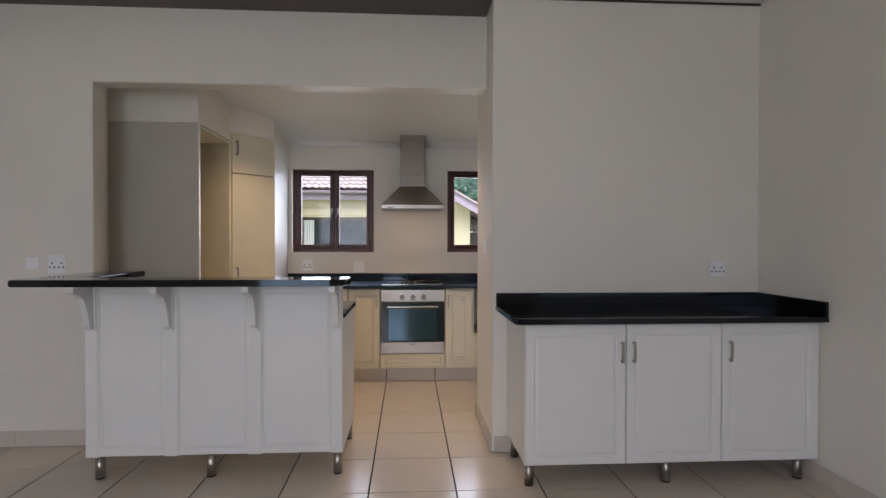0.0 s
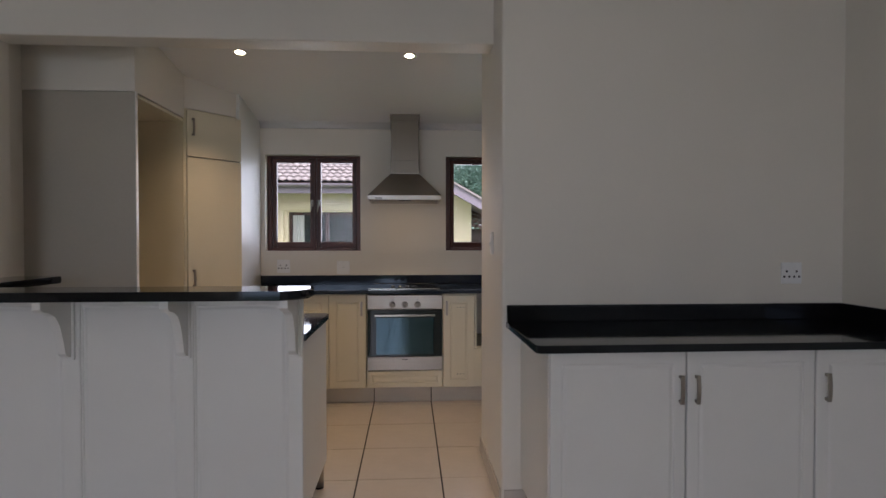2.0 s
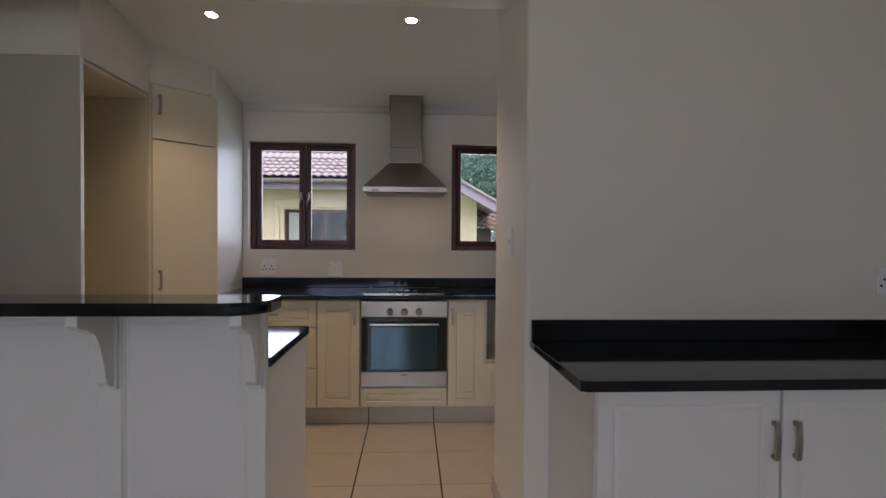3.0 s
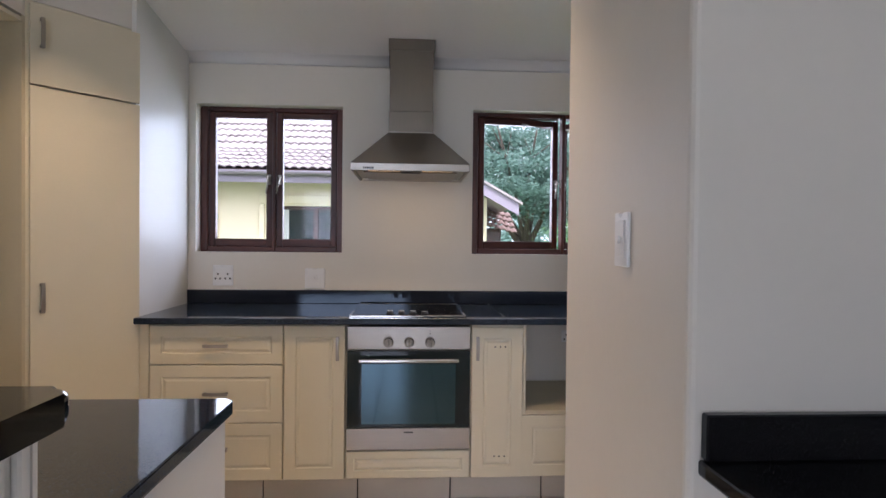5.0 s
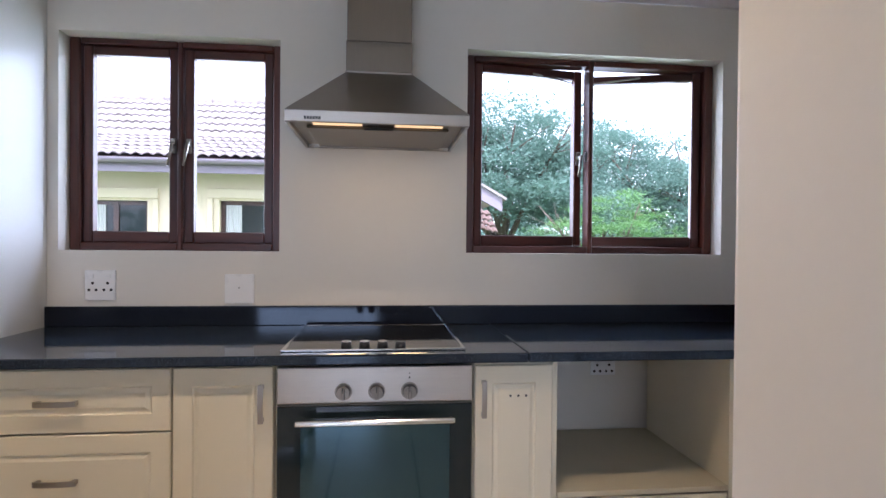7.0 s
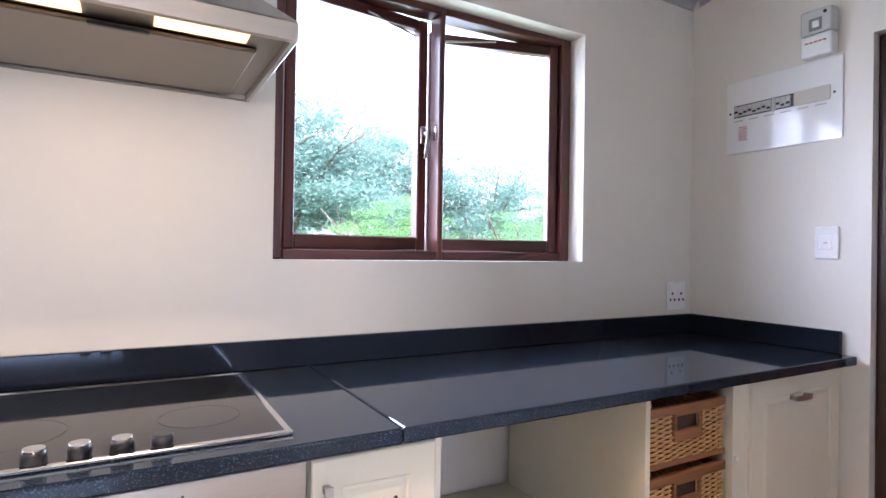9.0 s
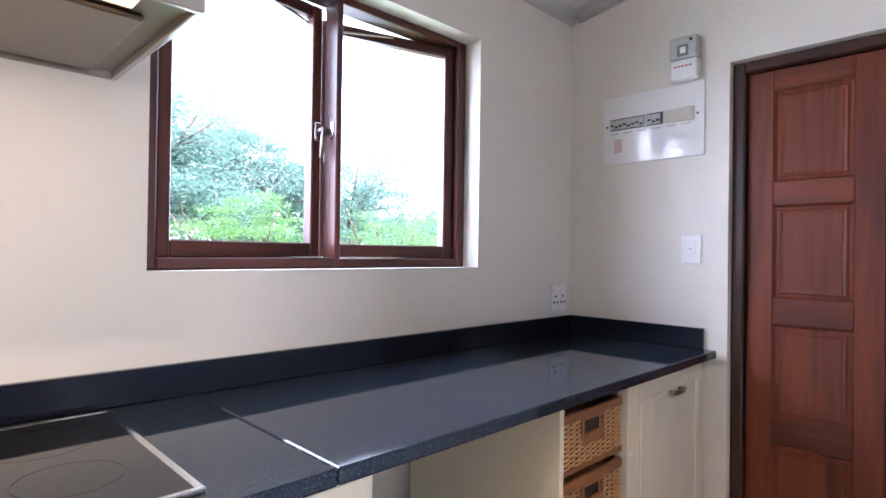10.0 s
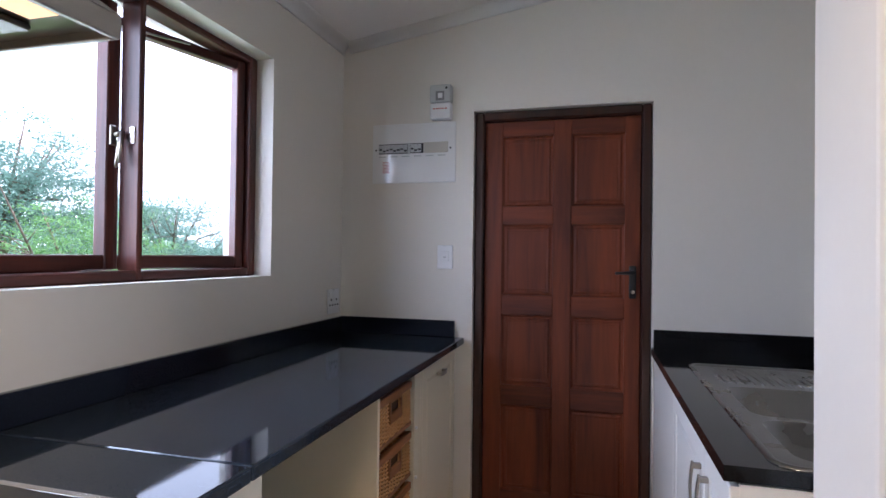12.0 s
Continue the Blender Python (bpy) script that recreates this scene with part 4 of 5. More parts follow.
# ---- sideboard ----
root = thing("sideboard", pose(0, 0, 0), "white three-door sideboard on round steel feet with satin nickel handles", "cabinet")
SY = 3.068
bm = mesh_bm()
box(bm, 1.508, 3.125, SY, 3.595, 0.13, 0.885, 0.001)
part("body", bm, M_WHITE, root)
for x0, x1, hx in ((1.511, 2.046, 2.024), (2.053, 2.572, 2.088), (2.578, 3.108, 2.618)):
    d = front_panel("door", root, x0, x1, 0.134, 0.876, M_WHITE, border=0.045)
    d.location.y = SY
    h = bow_handle(root, hx, 0.730, True, 0.112)
    h.parent = d
part("filler", box(mesh_bm(), 3.110, 3.125, SY - 0.012, SY, 0.134, 0.876), M_WHITE, root)
for x in (1.545, 2.306, 3.06):
    foot(root, x, 3.13)
    foot(root, x, 3.53)
root = thing("granite_worktop", pose(0, 0, 0), "polished black granite sideboard top with upstands against the walls", "worktop")
part("slab", prism(mesh_bm(), slab_outline([(1.445, 2.99, 0.012), (3.128, 2.99, 0), (3.128, 3.598, 0), (1.435, 3.598, 0)]), 0.886, 0.916, 0.006, 2), M_GRANITEB, root)
part("upstand", box(mesh_bm(), 1.438, 3.106, 3.577, 3.598, 0.9165, 0.996, 0.003), M_GRANITEB, root)
part("upstand", box(mesh_bm(), 3.107, 3.128, 2.99, 3.598, 0.9165, 0.996, 0.003), M_GRANITEB, root)


# ---- sockets and switches ----
def plate(name, m, w, h, label, category, kind):
    """A wall plate; local -y faces the room."""
    root = thing(name, m, label, category)
    part("plate", box(mesh_bm(), -w / 2, w / 2, -0.009, -0.0005, -h / 2, h / 2, 0.003, 2), M_PLASTIC, root)
    if kind == "socket":
        for s in (-1, 1):
            part("rocker", box(mesh_bm(), s * w * 0.27 - 0.008, s * w * 0.27 + 0.008, -0.0125, -0.009, h * 0.22, h * 0.38, 0.001), M_PLASTIC, root)
            bm = mesh_bm()
            for dx, dz in ((-0.013, -0.018), (0.013, -0.018), (0.0, 0.008)):
                rod(bm, (s * w * 0.24 + dx, -0.0088, dz), (s * w * 0.24 + dx, -0.0098, dz), 0.0056, sides=10)
            part("pin_hole", bm, M_BLACKP, root)
    elif kind == "switch":
        part("rocker", box(mesh_bm(), -w * 0.26, w * 0.26, -0.0125, -0.009, -h * 0.20, h * 0.24, 0.0015), M_PLASTIC, root)
        part("indicator", box(mesh_bm(), -0.006, 0.006, -0.0135, -0.0125, -0.002, 0.003), M_GREYP, root)
    elif kind == "dimmer":
        part("inner_plate", box(mesh_bm(), -w * 0.33, w * 0.33, -0.012, -0.009, -h * 0.33, h * 0.36, 0.002), M_PLASTIC, root)
        bm = mesh_bm()
        rod(bm, (0, -0.012, 0), (0, -0.019, 0), 0.009, 0.008, sides=16)
        part("button", bm, M_PLASTIC, root)
    elif kind == "isolator":
        part("rocker", box(mesh_bm(), -w * 0.12, w * 0.12, -0.013, -0.009, -h * 0.12, h * 0.16, 0.001), M_PLASTIC, root)
        bm = mesh_bm()
        rod(bm, (0, -0.013, 0.004), (0, -0.0135, 0.004), 0.0025, sides=8)
        part("indicator", bm, M_BLACKP, root)
    return root


plate("wall_socket", pose(-0.142, NORTH, 1.072), 0.115, 0.118, "white double wall socket above the kitchen worktop", "socket", "socket")
plate("isolator_switch", pose(0.383, NORTH, 1.058), 0.115, 0.118, "white isolator switch above the kitchen worktop", "switch", "isolator")
plate("wall_socket", pose(2.966, NORTH, 1.069), 0.113, 0.118, "white wall socket in the corner by the fuse board", "socket", "socket")
plate("wall_socket", pose(1.90, NORTH - 0.001, 0.722), 0.11, 0.07, "white double socket inside the open appliance bay", "socket", "socket")
plate("light_switch", pose(EAST, 5.411, 1.288, 0, 0, -90), 0.075, 0.112, "white light switch beside the kitchen door", "switch", "switch")
plate("light_switch", pose(1.415, 3.890, 1.290, 0, 0, 90) @ pose(0, 0, 0, 0, 0, 180), 0.075, 0.120, "white dimmer switch on the wall pier", "switch", "dimmer")
plate("wall_socket", pose(2.86, NEAR, 1.145), 0.105, 0.105, "white double wall socket above the sideboard", "socket", "socket")
plate("wall_socket", pose(-1.345, MID, 1.165), 0.115, 0.118, "white double wall socket by the kitchen opening", "socket", "socket")
plate("blank_plate", pose(-1.495, MID, 1.17), 0.08, 0.08, "white blank wall plate beside the socket", "wall plate", "blank")


def fuse_board():
    root = thing("fuse_board", pose(EAST, 5.575, 1.787, 0, 0, -90), "white flush fuse board with a row of breakers and red label", "fuse board")
    part("cover", box(mesh_bm(), -0.212, 0.210, -0.006, -0.0005, -0.143, 0.145, 0.003, 2), M_GLOSSP, root)
    for a, b in ((-0.178, -0.030), (-0.016, 0.050)):
        part("breaker_recess", box(mesh_bm(), a, b, -0.0075, -0.006, 0.000, 0.048), M_BLACKP, root)
    for x0, count in ((-0.176, 8), (-0.014, 3)):
        for k in range(count):
            x = x0 + 0.0182 * k
            b = part("breaker", box(mesh_bm(), x, x + 0.0172, -0.0105, -0.0075, 0.004, 0.044, 0.001), M_GREYP, root)
            drop = 0.004 * ((k * 5) % 3)
            part("toggle", box(mesh_bm(), x + 0.002, x + 0.0155, -0.0125, -0.0105, 0.017 - drop, 0.026 - drop, 0.001), M_BLACKP, b)
    part("divider", box(mesh_bm(), -0.029, -0.017, -0.010, -0.006, -0.004, 0.051, 0.001), M_GREYP, root)
    part("blank_cover", box(mesh_bm(), 0.051, 0.172, -0.010, -0.006, -0.001, 0.050, 0.001), M_BEIGEP, root)
    for x in (-0.193, 0.184):
        part("screw", rod(mesh_bm(), (x, -0.006, 0.020), (x, -0.0075, 0.020), 0.0045, sides=10), M_BLACKP, root)
    bm = mesh_bm()
    for k in range(6):
        box(bm, -0.178 + k * 0.060, -0.140 + k * 0.060, -0.0068, -0.006, -0.016, -0.011)
    part("label_strip", bm, M_GREYP, root)
    bm = mesh_bm()
    for k in range(8):
        box(bm, -0.158, -0.123 - 0.004 * (k % 2), -0.0068, -0.006, -0.092 + k * 0.0072, -0.089 + k * 0.0072)
    part("warning_label", bm, M_RED, root)


M_GLOSSP = mat("glossy_white_plastic", (0.86, 0.86, 0.84), 0.10, vary=0.02, fine=0.01)
M_BEIGEP = mat("beige_plastic", (0.55, 0.52, 0.44), 0.45, vary=0.04, fine=0.02)
M_GREYD = mat("dark_grey_plastic", (0.22, 0.22, 0.22), 0.4, vary=0.05)
M_RED = mat("red_print", (0.5, 0.12, 0.08), 0.5)
fuse_board()
root = thing("prepaid_meter", pose(EAST, 5.432, 2.016, 0, 0, -90), "small grey electricity meter above the fuse board", "meter")
part("case", box(mesh_bm(), -0.052, 0.050, -0.050, -0.0005, -0.002, 0.082, 0.007, 2), M_GREYP, root)
part("display_recess", box(mesh_bm(), -0.022, 0.020, -0.0515, -0.050, 0.006, 0.050, 0.001), M_GREYD, root)
part("display", box(mesh_bm(), -0.010, 0.012, -0.055, -0.0515, 0.016, 0.040, 0.002), M_PLASTIC, root)
part("button", rod(mesh_bm(), (0.030, -0.050, 0.064), (0.030, -0.053, 0.064), 0.006, sides=12), M_BLACKP, root)
part("lower_cover", box(mesh_bm(), -0.052, 0.050, -0.046, -0.0005, -0.080, -0.003, 0.008, 2), M_PLASTIC, root)
bm = mesh_bm()
for k in range(5):
    box(bm, -0.036 + k * 0.0145, -0.026 + k * 0.0145, -0.0472, -0.046, -0.034, -0.028)
part("label", bm, M_RED, root)


def downlight(x, y):
    z = KC + SLOPE * (NORTH - y)
    tilt = math.degrees(math.atan(SLOPE))
    root = thing("downlight", pose(x, y, z, -tilt, 0, 0), "small round recessed ceiling downlight, lit warm white", "downlight", "kitchen downlights")
    bm = mesh_bm()
    n = 28
    prof = ((0.046, -0.001), (0.044, -0.006), (0.034, -0.006), (0.031, -0.001))
    rings = [[bm.verts.new((r * math.cos(2 * math.pi * i / n), r * math.sin(2 * math.pi * i / n), z)) for i in range(n)] for r, z in prof]
    for a, b in zip(rings, rings[1:]):
        for i in range(n):
            bm.faces.new((a[i], a[(i + 1) % n], b[(i + 1) % n], b[i])).smooth = True
    part("ring", bm, M_CHROME, root)
    bm = mesh_bm()
    rod(bm, (0, 0, -0.0035), (0, 0, -0.0015), 0.031, sides=28)
    part("lens", bm, M_BULB, root)
    lamp = bpy.data.lights.new("downlight_lamp", "SPOT")
    lamp.energy, lamp.color, lamp.spot_size, lamp.spot_blend, lamp.shadow_soft_size = 21, (1.0, 0.71, 0.40), radians(104), 0.7, 0.03
    ob = new("downlight_lamp", lamp)
    ob.matrix_world = pose(x, y, z - 0.012)


for x, y in ((-0.135, 4.69), (0.975, 4.69)):
    downlight(x, y)

# ---- outside ----
GZ = -0.45
bm = mesh_bm()
box(bm, -300, 300, -300, 300, GZ - 0.3, GZ)
structure("ground", bm, M_GRASS)

HY, HR = 11.9, 2.2
house = thing("neighbour_house", pose(0, HY, GZ), "cream rendered neighbouring house with a weathered tiled roof", "house")
holes = ((-3.25, -2.36, 1.05, 1.82), (-1.38, 0.12, 0.95, 1.84))
bm = mesh_bm()
xs = [-9.0, -3.25, -2.36, -1.38, 0.12, HR]
for i, (x0, x1) in enumerate(zip(xs, xs[1:])):
    hole = [h for h in holes if abs(h[0] - x0) < 0.01]
    if hole:
        box(bm, x0, x1, 0, 0.25, 0, hole[0][2] - GZ)
        box(bm, x0, x1, 0, 0.25, hole[0][3] - GZ, 2.4 - GZ)
    else:
        box(bm, x0, x1, 0, 0.25, 0, (1.88 if x1 == HR else 2.4) - GZ)
box(bm, HR - 0.25, HR, 0.25, 5.0, 0, 1.88 - GZ)
part("wall", bm, M_HOUSE, house)
for x0, x1, z0, z1 in holes:
    bm = mesh_bm()
    for a0, a1, b0, b1 in ((x0 - 0.16, x1 + 0.16, z1 + 0.03, z1 + 0.17), (x0 - 0.16, x0 - 0.08, z0, z1 + 0.02), (x1 + 0.08, x1 + 0.16, z0, z1 + 0.02)):
        box(bm, a0, a1, -0.045, 0.0, b0 - GZ, b1 - GZ, 0.006)
    part("window_surround", bm, M_HOUSE, house)
    win = bm = mesh_bm()
    for a0, a1 in ((x0, x0 + 0.06), (x1 - 0.06, x1), ((x0 + x1) / 2 - 0.05, (x0 + x1) / 2 + 0.02)):
        box(bm, a0, a1, 0.09, 0.16, z0 - GZ, z1 - GZ, 0.004)
    box(bm, x0 + 0.06, x1 - 0.06, 0.095, 0.155, z1 - 0.06 - GZ, z1 - GZ)
    box(bm, x0 + 0.06, x1 - 0.06, 0.095, 0.155, z0 - GZ, z0 + 0.06 - GZ)
    win = part("window", bm, M_DOORF, house, "dark timber window with a pale curtain")
    part("pane", box(mesh_bm(), x0 + 0.06, x1 - 0.06, 0.12, 0.124, z0 + 0.06 - GZ, z1 - 0.06 - GZ), M_DARKGLASS, win)
    bm = mesh_bm()
    n, c0 = 24, x0 + 0.07
    last = None
    for i in range(n + 1):
        x = c0 + 0.22 * i / n
        y = 0.105 + 0.010 * math.sin(i * 1.7)
        v = [bm.verts.new((x, y, z0 + 0.06 - GZ)), bm.verts.new((x, y, z1 - 0.06 - GZ))]
        if last:
            bm.faces.new((last[0], v[0], v[1], last[1]))
        last = v
    part("curtain", bm, M_GREYP, win)
# main roof: plane rising away from the eave, then a verge that falls to the east
TW, TL, LOW_ROWS, HIGH_ROWS = 0.28, 0.36, 5, 6
low_slope = pose(0, -0.60, 2.355 - GZ, 17.5, 0, 0)
high_slope = low_slope @ pose(0, TL * LOW_ROWS, 0, 12, 0, 0)
deck = prism(mesh_bm(), [(-9.4, 0.06), (0.75, 0.06), (0.75, TL * LOW_ROWS), (-9.4, TL * LOW_ROWS)], -0.03, -0.006, m=low_slope)
prism(deck, [(-9.4, 0), (0.75, 0), (0.75, TL * HIGH_ROWS), (-9.4, TL * HIGH_ROWS)], -0.03, -0.006, m=high_slope)
part("roof_deck", deck, M_DOORF, house)
ridge = mesh_bm()
for i in range(23):
    rod(ridge, high_slope @ Vector((0.75 - 0.44 * i, TL * HIGH_ROWS + 0.02, 0.01)), high_slope @ Vector((0.75 - 0.44 * i - 0.46, TL * HIGH_ROWS + 0.02, 0.02)), 0.10, 0.115, sides=12)
part("ridge_tiles", ridge, M_ROOF, house)
bm = mesh_bm()
box(bm, -9.4, 0.9, -0.56, -0.53, 2.16 - GZ, 2.33 - GZ)
part("fascia", bm, M_FASCIA, house)
bm = mesh_bm()
t = bmesh.new()
n = 10
prev = None
for x in (-9.4, 0.95):
    ring = []
    for r in (0.065, 0.058):
        for i in range(n + 1):
            q = math.pi + math.pi * i / n
            ring.append(t.verts.new((x, -0.63 + r * math.cos(q), 2.335 - GZ + r * math.sin(q))) )
    order = ring[:n + 1] + ring[n + 1:][::-1]
    if prev:
        k = len(order)
        for i in range(k):
            t.faces.new((prev[i], prev[(i + 1) % k], order[(i + 1) % k], order[i]))
    prev = order
merge(bm, t)
part("gutter", bm, M_FASCIA, house, "grey half-round gutter")
# eastern gable wing: its roof falls east
bm = mesh_bm()
x0, z0, x1, z1 = 0.55, 3.05, 2.62, 1.90
vs = [(x0, z0 + 0.02), (x1, z1 + 0.02), (x1, z1 - 0.20), (x0, z0 - 0.20)]
t = bmesh.new()
a = [t.verts.new((x, -0.62, z - GZ)) for x, z in vs]
b = [t.verts.new((x, -0.58, z - GZ)) for x, z in vs]
t.faces.new(a)
t.faces.new(b[::-1])
for i in range(4):
    t.faces.new((a[i], a[(i + 1) % 4], b[(i + 1) % 4], b[i]))
merge(bm, t)
part("barge_board", bm, M_FASCIA, house, "grey barge board")
t = bmesh.new()
vs = [(x0, z0 + 0.03), (x1 + 0.05, z1 + 0.0), (x1 + 0.05, z1 - 0.04), (x0, z0 - 0.01)]
a = [t.verts.new((x, -0.66, z - GZ)) for x, z in vs]
b = [t.verts.new((x, 5.0, z - GZ)) for x, z in vs]
t.faces.new(a)
t.faces.new(b[::-1])
for i in range(4):
    t.faces.new((a[i], a[(i + 1) % 4], b[(i + 1) % 4], b[i]))
part("wing_roof", t, M_ROOF, house)
t = bmesh.new()
vs = [(0.12, 1.88), (HR, 1.88), (HR, 2.00), (0.78, 2.80), (0.78, 2.40), (0.12, 2.40)]
a = [t.verts.new((x, 0.0, z - GZ)) for x, z in vs]
b = [t.verts.new((x, 0.2, z - GZ)) for x, z in vs]
t.faces.new(a)
t.faces.new(b[::-1])
for i in range(6):
    t.faces.new((a[i], a[(i + 1) % 6], b[(i + 1) % 6], b[i]))
part("gable_wall", t, M_HOUSE, house)


def roof_tile_mesh(w, l):
    """A double-wave clay tile: thick at its lower edge."""
    bm = bmesh.new()
    n = 8
    rows = []
    for y, lift in ((0.0, 0.036), (l, 0.0)):
        rows.append([bm.verts.new((w * i / n, y, lift + 0.034 * abs(math.sin(math.pi * 2 * (i / n) * 0.5 * 2)) ** 1.3)) for i in range(n + 1)])
    low = [bm.verts.new((v.co.x, 0.0, v.co.z - 0.02)) for v in rows[0]]
    for i in range(n):
        bm.faces.new((rows[0][i], rows[0][i + 1], rows[1][i + 1], rows[1][i])).smooth = True
        bm.faces.new((low[i], low[i + 1], rows[0][i + 1], rows[0][i]))
    return bm


first = None
roof_rest = mesh_bm()
for j in range(LOW_ROWS + HIGH_ROWS):
    for i in range(35):
        x = 0.75 - TW * (i + 1)
        slope, y = (low_slope, TL * j) if j < LOW_ROWS else (high_slope, TL * (j - LOW_ROWS))
        m = slope @ pose(x, y, random.uniform(0, 0.006), random.uniform(-0.6, 0.6), 0, random.uniform(-0.5, 0.5))
        if i < 26:
            if first is None:
                first = part("roof_tile", roof_tile_mesh(TW, TL + 0.03), M_ROOF, house, m=m)
            else:
                share(first, house, m)
        else:
            merge(roof_rest, roof_tile_mesh(TW, TL + 0.03), m)
part("roof_tiles", roof_rest, M_ROOF, house, kind="stuff")

lean = thing("garden_store", pose(2.0, 13.2, GZ), "low outbuilding with a terracotta tiled roof beside the house", "outbuilding")
M_TERRA = mat("terracotta_tile", (0.13, 0.082, 0.068), 0.8, vary=0.2, scale=4, bump=0.3, bump_scale=20, fine=0.1)
part("wall", box(mesh_bm(), 0.2, 0.7, 0.3, 2.0, 0, 2.0), M_DOORF, lean)
bm = mesh_bm()
for j in range(4):
    for i in range(4):
        merge(bm, roof_tile_mesh(0.22, 0.26), pose(0.1 + 0.21 * i, -0.1 + 0.22 * j, 2.05 + 0.11 * j - 0.05 * i, 26, 10, 0))
part("roof", bm, M_TERRA, lean)


def tree(x, y, height, spread, material, label, seed, density=1.0, base=0.25, bare=0.0):
    """A tapered trunk with limbs and a layered crown of small leaf clumps."""
    rnd = random.Random(seed)
    root = thing("tree", pose(x, y, GZ - 0.02), label, "tree")
    bm = mesh_bm()
    tips = []
    fork = height * base
    rod(bm, (0, 0, 0), (0.1, 0.05, fork), height * 0.03, height * 0.021, sides=9)
    for i in range(9):
        a = i * 0.7 + rnd.uniform(-0.3, 0.3)
        reach = spread * rnd.uniform(0.35, 0.85)
        p0 = Vector((0.1, 0.05, fork * rnd.uniform(0.8, 1.0)))
        p1 = Vector((math.cos(a) * reach * 0.45, math.sin(a) * reach * 0.45, fork + (height - fork) * rnd.uniform(0.3, 0.5)))
        p2 = Vector((math.cos(a) * reach, math.sin(a) * reach, fork + (height - fork) * rnd.uniform(0.5, 0.92)))
        rod(bm, p0, p1, height * 0.015, height * 0.009, sides=7)
        rod(bm, p1, p2, height * 0.009, height * 0.003, sides=6)
        tips += [p1, p2, (p1 + p2) / 2]
        for k in range(3):
            q = p1.lerp(p2, rnd.uniform(0.3, 1.0)) + Vector((rnd.uniform(-1, 1), rnd.uniform(-1, 1), rnd.uniform(-0.2, 0.7))) * spread * 0.22
            rod(bm, p1.lerp(p2, 0.4), q, height * 0.004, height * 0.0015, sides=5)
            tips.append(q)
    part("trunk", bm, M_BARK, root)
    verts, faces = [], []
    clumps = int(85 * density)
    for c in range(clumps):
        base_p = rnd.choice(tips)
        a, r = rnd.uniform(0, 2 * math.pi), spread * math.sqrt(rnd.random())
        dome = math.sqrt(max(0.05, 1 - (r / spread) ** 2))
        z = fork + (height - fork) * (rnd.uniform(0.0, 1.0) ** 0.6) * dome
        centre = Vector((math.cos(a) * r, math.sin(a) * r, z)).lerp(base_p, 0.25)
        rad = spread * rnd.uniform(0.10, 0.22)
        for k in range(int(190 * (1 - bare))):
            u = Vector((rnd.gauss(0, 1), rnd.gauss(0, 1), rnd.gauss(0, 0.26))) * rad * 0.62
            p = centre + u
            s = height * rnd.uniform(0.0035, 0.0075)
            e1 = Vector((rnd.gauss(0, 1), rnd.gauss(0, 1), rnd.gauss(0, 0.45))).normalized() * s * 1.6
            e2 = e1.cross(Vector((rnd.gauss(0, 0.5), rnd.gauss(0, 0.5), 1))).normalized() * s
            b = len(verts)
            verts += [p - e1, p + e2 * 0.8, p + e1, p - e2 * 0.8]
            faces.append((b, b + 1, b + 2, b + 3))
    data = bpy.data.meshes.new("crown")
    data.from_pydata([tuple(v) for v in verts], [], faces)
    data.materials.append(material)
    crown = new("crown", data)
    crown.parent = root
    return root


def polar(deg, dist):
    return (0.9 + dist * math.sin(radians(deg)), 4.0 + dist * math.cos(radians(deg)))


tree(*polar(12.5, 17), 6.6, 4.2, M_LEAF, "large spreading tree with layered blue-green foliage behind the house", 3, 4.0)
tree(*polar(23, 22), 7.2, 4.4, M_LEAF, "broad green tree with fine foliage beyond the garden", 5, 3.6, base=0.15)
tree(*polar(23, 13), 3.3, 2.1, M_LEAF2, "bright green leafy bush in the garden", 7, 1.6, base=0.12)
tree(*polar(33, 20), 6.0, 4.0, M_LEAF, "thin-crowned tree with pale bare branches", 9, 2.6, base=0.12, bare=0.15)
tree(*polar(38, 15), 3.2, 2.8, M_LEAF2, "low bright green shrub", 11, 1.3, base=0.1)
tree(*polar(46, 19), 4.0, 3.2, M_LEAF, "rounded green tree at the garden's edge", 13, 2.6, base=0.15)
tree(*polar(3, 26), 6.0, 4.0, M_LEAF, "green tree beyond the house", 15, 1.2)
tree(*polar(58, 22), 4.2, 4.0, M_LEAF, "dark green tree at the garden's edge", 17, 1.2, base=0.15)
verts, faces = [], []
rnd = random.Random(21)
for k in range(36000):
    a = rnd.uniform(-25, 85)
    near = k % 3 == 0
    dist = rnd.uniform(22, 30) if near else rnd.uniform(34, 60)
    x, y = polar(a, dist)
    top = (0.45 if near else 1.0) * (3.8 + 1.2 * math.sin(a * 0.21) + 0.8 * math.sin(a * 0.57 + 1))
    z = GZ + rnd.random() ** 0.8 * top
    p = Vector((x, y, z))
    s = rnd.uniform(0.15, 0.4) * (0.5 if near else 1.0)
    e1 = Vector((rnd.gauss(0, 1), rnd.gauss(0, 1), rnd.gauss(0, 0.5))).normalized() * s
    e2 = e1.cross(Vector((rnd.gauss(0, 0.5), rnd.gauss(0, 0.5), 1))).normalized() * s * 0.7
    b = len(verts)
    verts += [p - e1, p + e2, p + e1, p - e2]
    faces.append((b, b + 1, b + 2, b + 3))
data = bpy.data.meshes.new("far_woods")
data.from_pydata([tuple(v) for v in verts], [], faces)
data.materials.append(M_LEAF)
tagged(new("far_woods", data), "band of distant green woodland", "woods", kind="stuff")

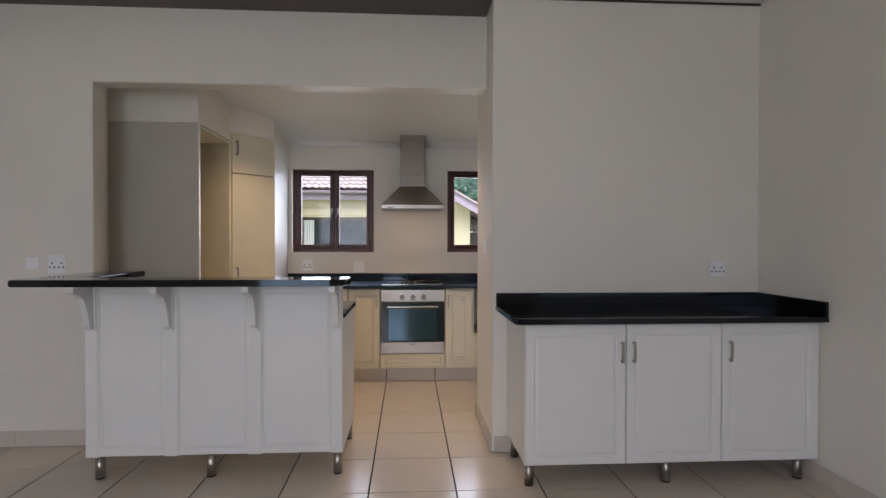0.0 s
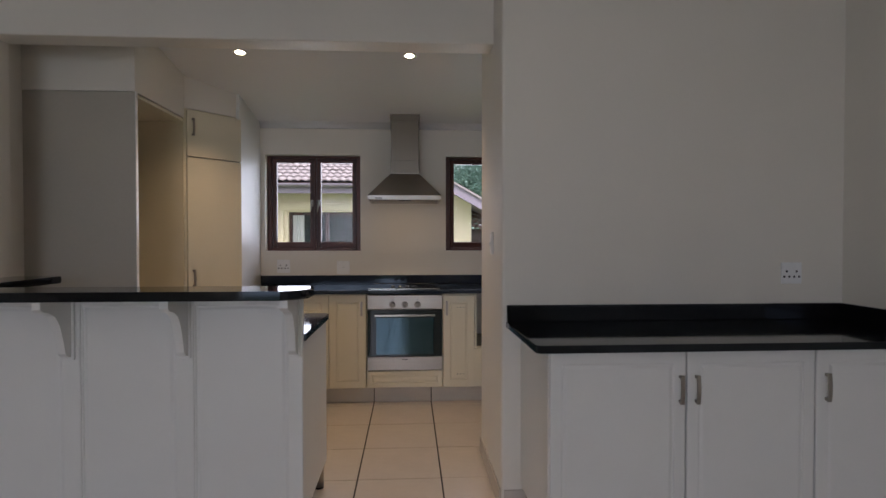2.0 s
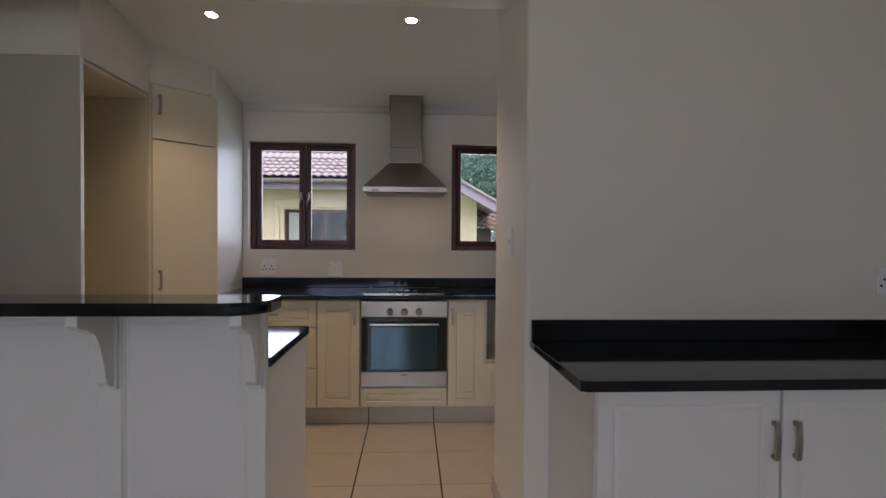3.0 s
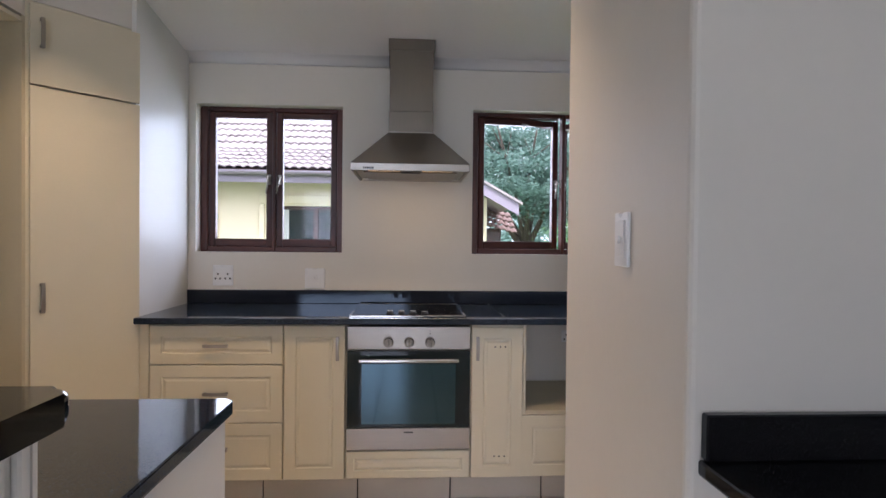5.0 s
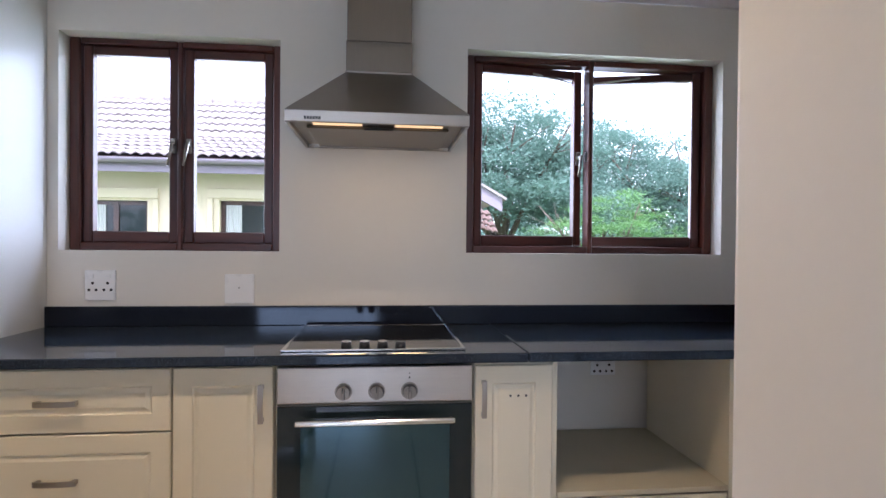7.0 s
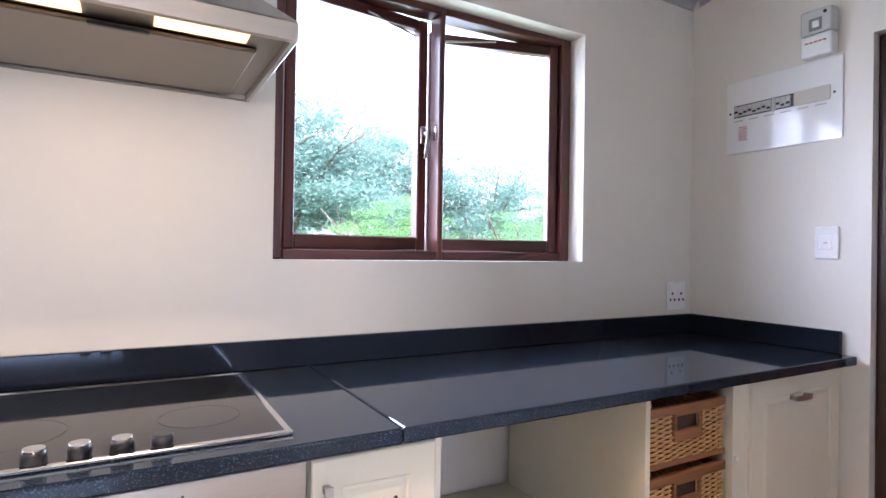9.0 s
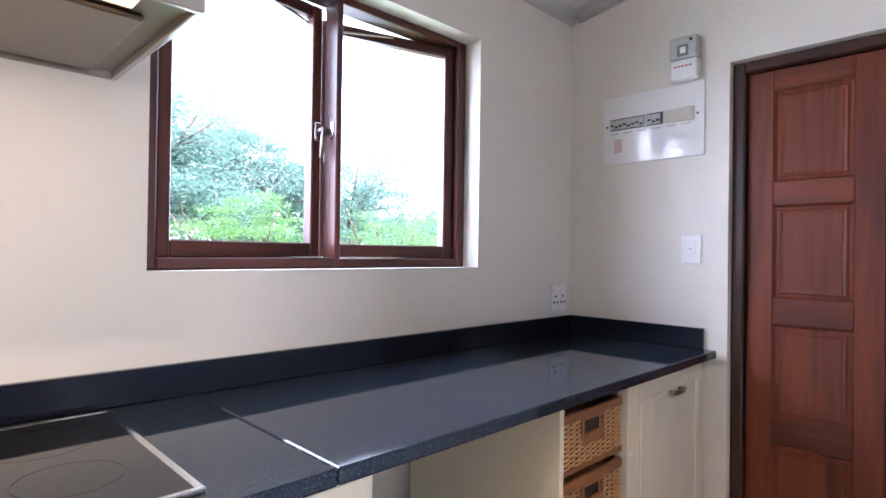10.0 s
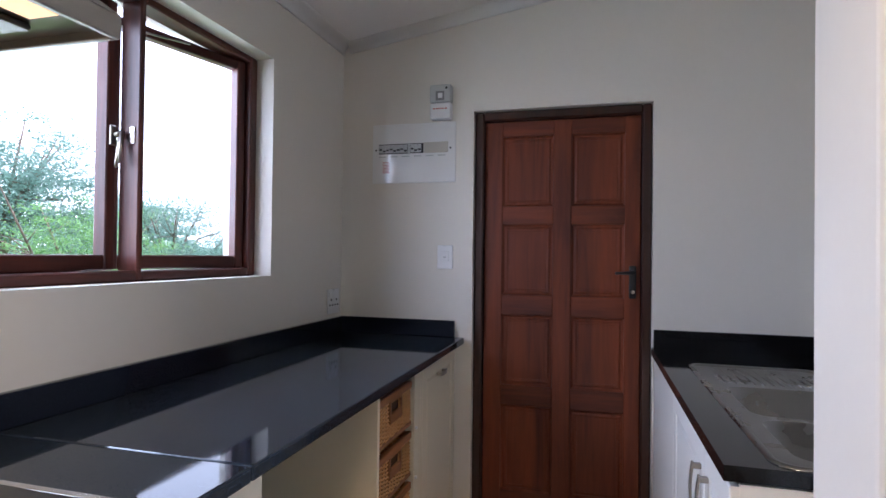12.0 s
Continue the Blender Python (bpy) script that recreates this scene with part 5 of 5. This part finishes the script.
# Unseen leaf band, added so that reflections of the south opening stay dark.
verts, faces = [], []
for k in range(5000):
    x, y, z = rnd.uniform(-14, 12), rnd.uniform(-16, -11), GZ + rnd.random() ** 0.8 * 3.4
    p = Vector((x, y, z))
    s = rnd.uniform(0.12, 0.3)
    e1 = Vector((rnd.gauss(0, 1), rnd.gauss(0, 1), rnd.gauss(0, 0.5))).normalized() * s
    e2 = e1.cross(Vector((rnd.gauss(0, 0.5), rnd.gauss(0, 0.5), 1))).normalized() * s * 0.7
    b = len(verts)
    verts += [p - e1, p + e2, p + e1, p - e2]
    faces.append((b, b + 1, b + 2, b + 3))
data = bpy.data.meshes.new("hedge")
data.from_pydata([tuple(v) for v in verts], [], faces)
data.materials.append(M_LEAF)
tagged(new("hedge", data), "unseen green hedge added behind the dining room for reflections", "hedge", kind="stuff")

# ---- floor tiles, kickboards and skirtings ----
PX, PYT, OX, OY = 0.459, 0.4505, 0.688, 4.882
tile_first = None
count = 0
g = 0.0028


def floor_tile(x0, x1, y0, y1):
    global tile_first
    gx = g + 0.0012
    w, d = x1 - x0 - 2 * gx, y1 - y0 - 2 * g
    full = abs(x1 - x0 - PX) < 1e-4 and abs(y1 - y0 - PYT) < 1e-4
    m = pose(x0 + gx, y0 + g, random.uniform(-0.0004, 0.0004))
    if full and tile_first is not None:
        share(tile_first, floor, m)
        return
    ob = part("floor_tile", box(mesh_bm(), 0, w, 0, d, -0.006, 0, 0.0012), M_TILE, floor, m=m)
    if full:
        tile_first = ob


for i in range(-9, 7):
    for j in range(-13, 4):
        x0, x1 = OX + PX * (i - 1), OX + PX * i
        y0, y1 = OY + PYT * (j - 1), OY + PYT * j
        if x0 > RIGHT or y0 > 5.43:
            continue
        x1, y1 = min(x1, RIGHT), min(y1, 5.43)
        if y0 > MID and x1 < WEST:
            continue
        floor_tile(x0, x1, y0, y1)
floor_rest = mesh_bm()
box(floor_rest, -4.0, OX - PX * 10 - g, -3.0, MID, -0.006, -0.0005)
box(floor_rest, -4.0, RIGHT, -3.0, OY - PYT * 14 - g, -0.006, -0.0005)
part("floor_tiles", floor_rest, M_TILE, floor, kind="stuff")


def skirting(name, owner, along, fixed, a, b, normal, h=0.10, t=0.010):
    """Tile skirting pieces from a to b along x or y, at fixed, on a wall whose room side is normal (+1 or -1)."""
    pitch, off = (PX, OX) if along == "x" else (PYT, OY)
    cuts = [a] + [off + pitch * k for k in range(-20, 20) if a + 0.02 < off + pitch * k < b - 0.02] + [b]
    for p, q in zip(cuts, cuts[1:]):
        bm = mesh_bm()
        lo, hi = sorted((fixed + normal * 0.0005, fixed + normal * t))
        if along == "x":
            box(bm, p + 0.0028, q - 0.0028, lo, hi, 0.001, h, 0.0015)
        else:
            box(bm, lo, hi, p + 0.0024, q - 0.0024, 0.001, h, 0.0015)
        part(name, bm, M_SKIRT, owner)


skirting("skirting_tile", wall_middle, "x", MID, -4.0, -1.13, -1)
skirting("skirting_tile", wall_stub, "x", NEAR, 1.425, RIGHT, -1)
skirting("skirting_tile", wall_stub, "y", 1.415, NEAR + 0.004, 4.343, -1)
skirting("skirting_tile", wall_stub, "x", 4.348, 1.42, 1.660, 1)
skirting("skirting_tile", wall_right, "y", RIGHT, -3.0, NEAR - 0.012, -1)
kick = thing("kickboard", pose(0, 0, 0), "pale tiled kickboard under the kitchen base units", "kickboard")
skirting("kick_tile", kick, "x", 5.432, -0.28, 3.03, -1, 0.128)
kick = thing("kickboard", pose(0, 0, 0), "pale tiled kickboard under the sink cabinet", "kickboard")
skirting("kick_tile", kick, "x", 4.40, 1.668, 3.05, 1, 0.128)
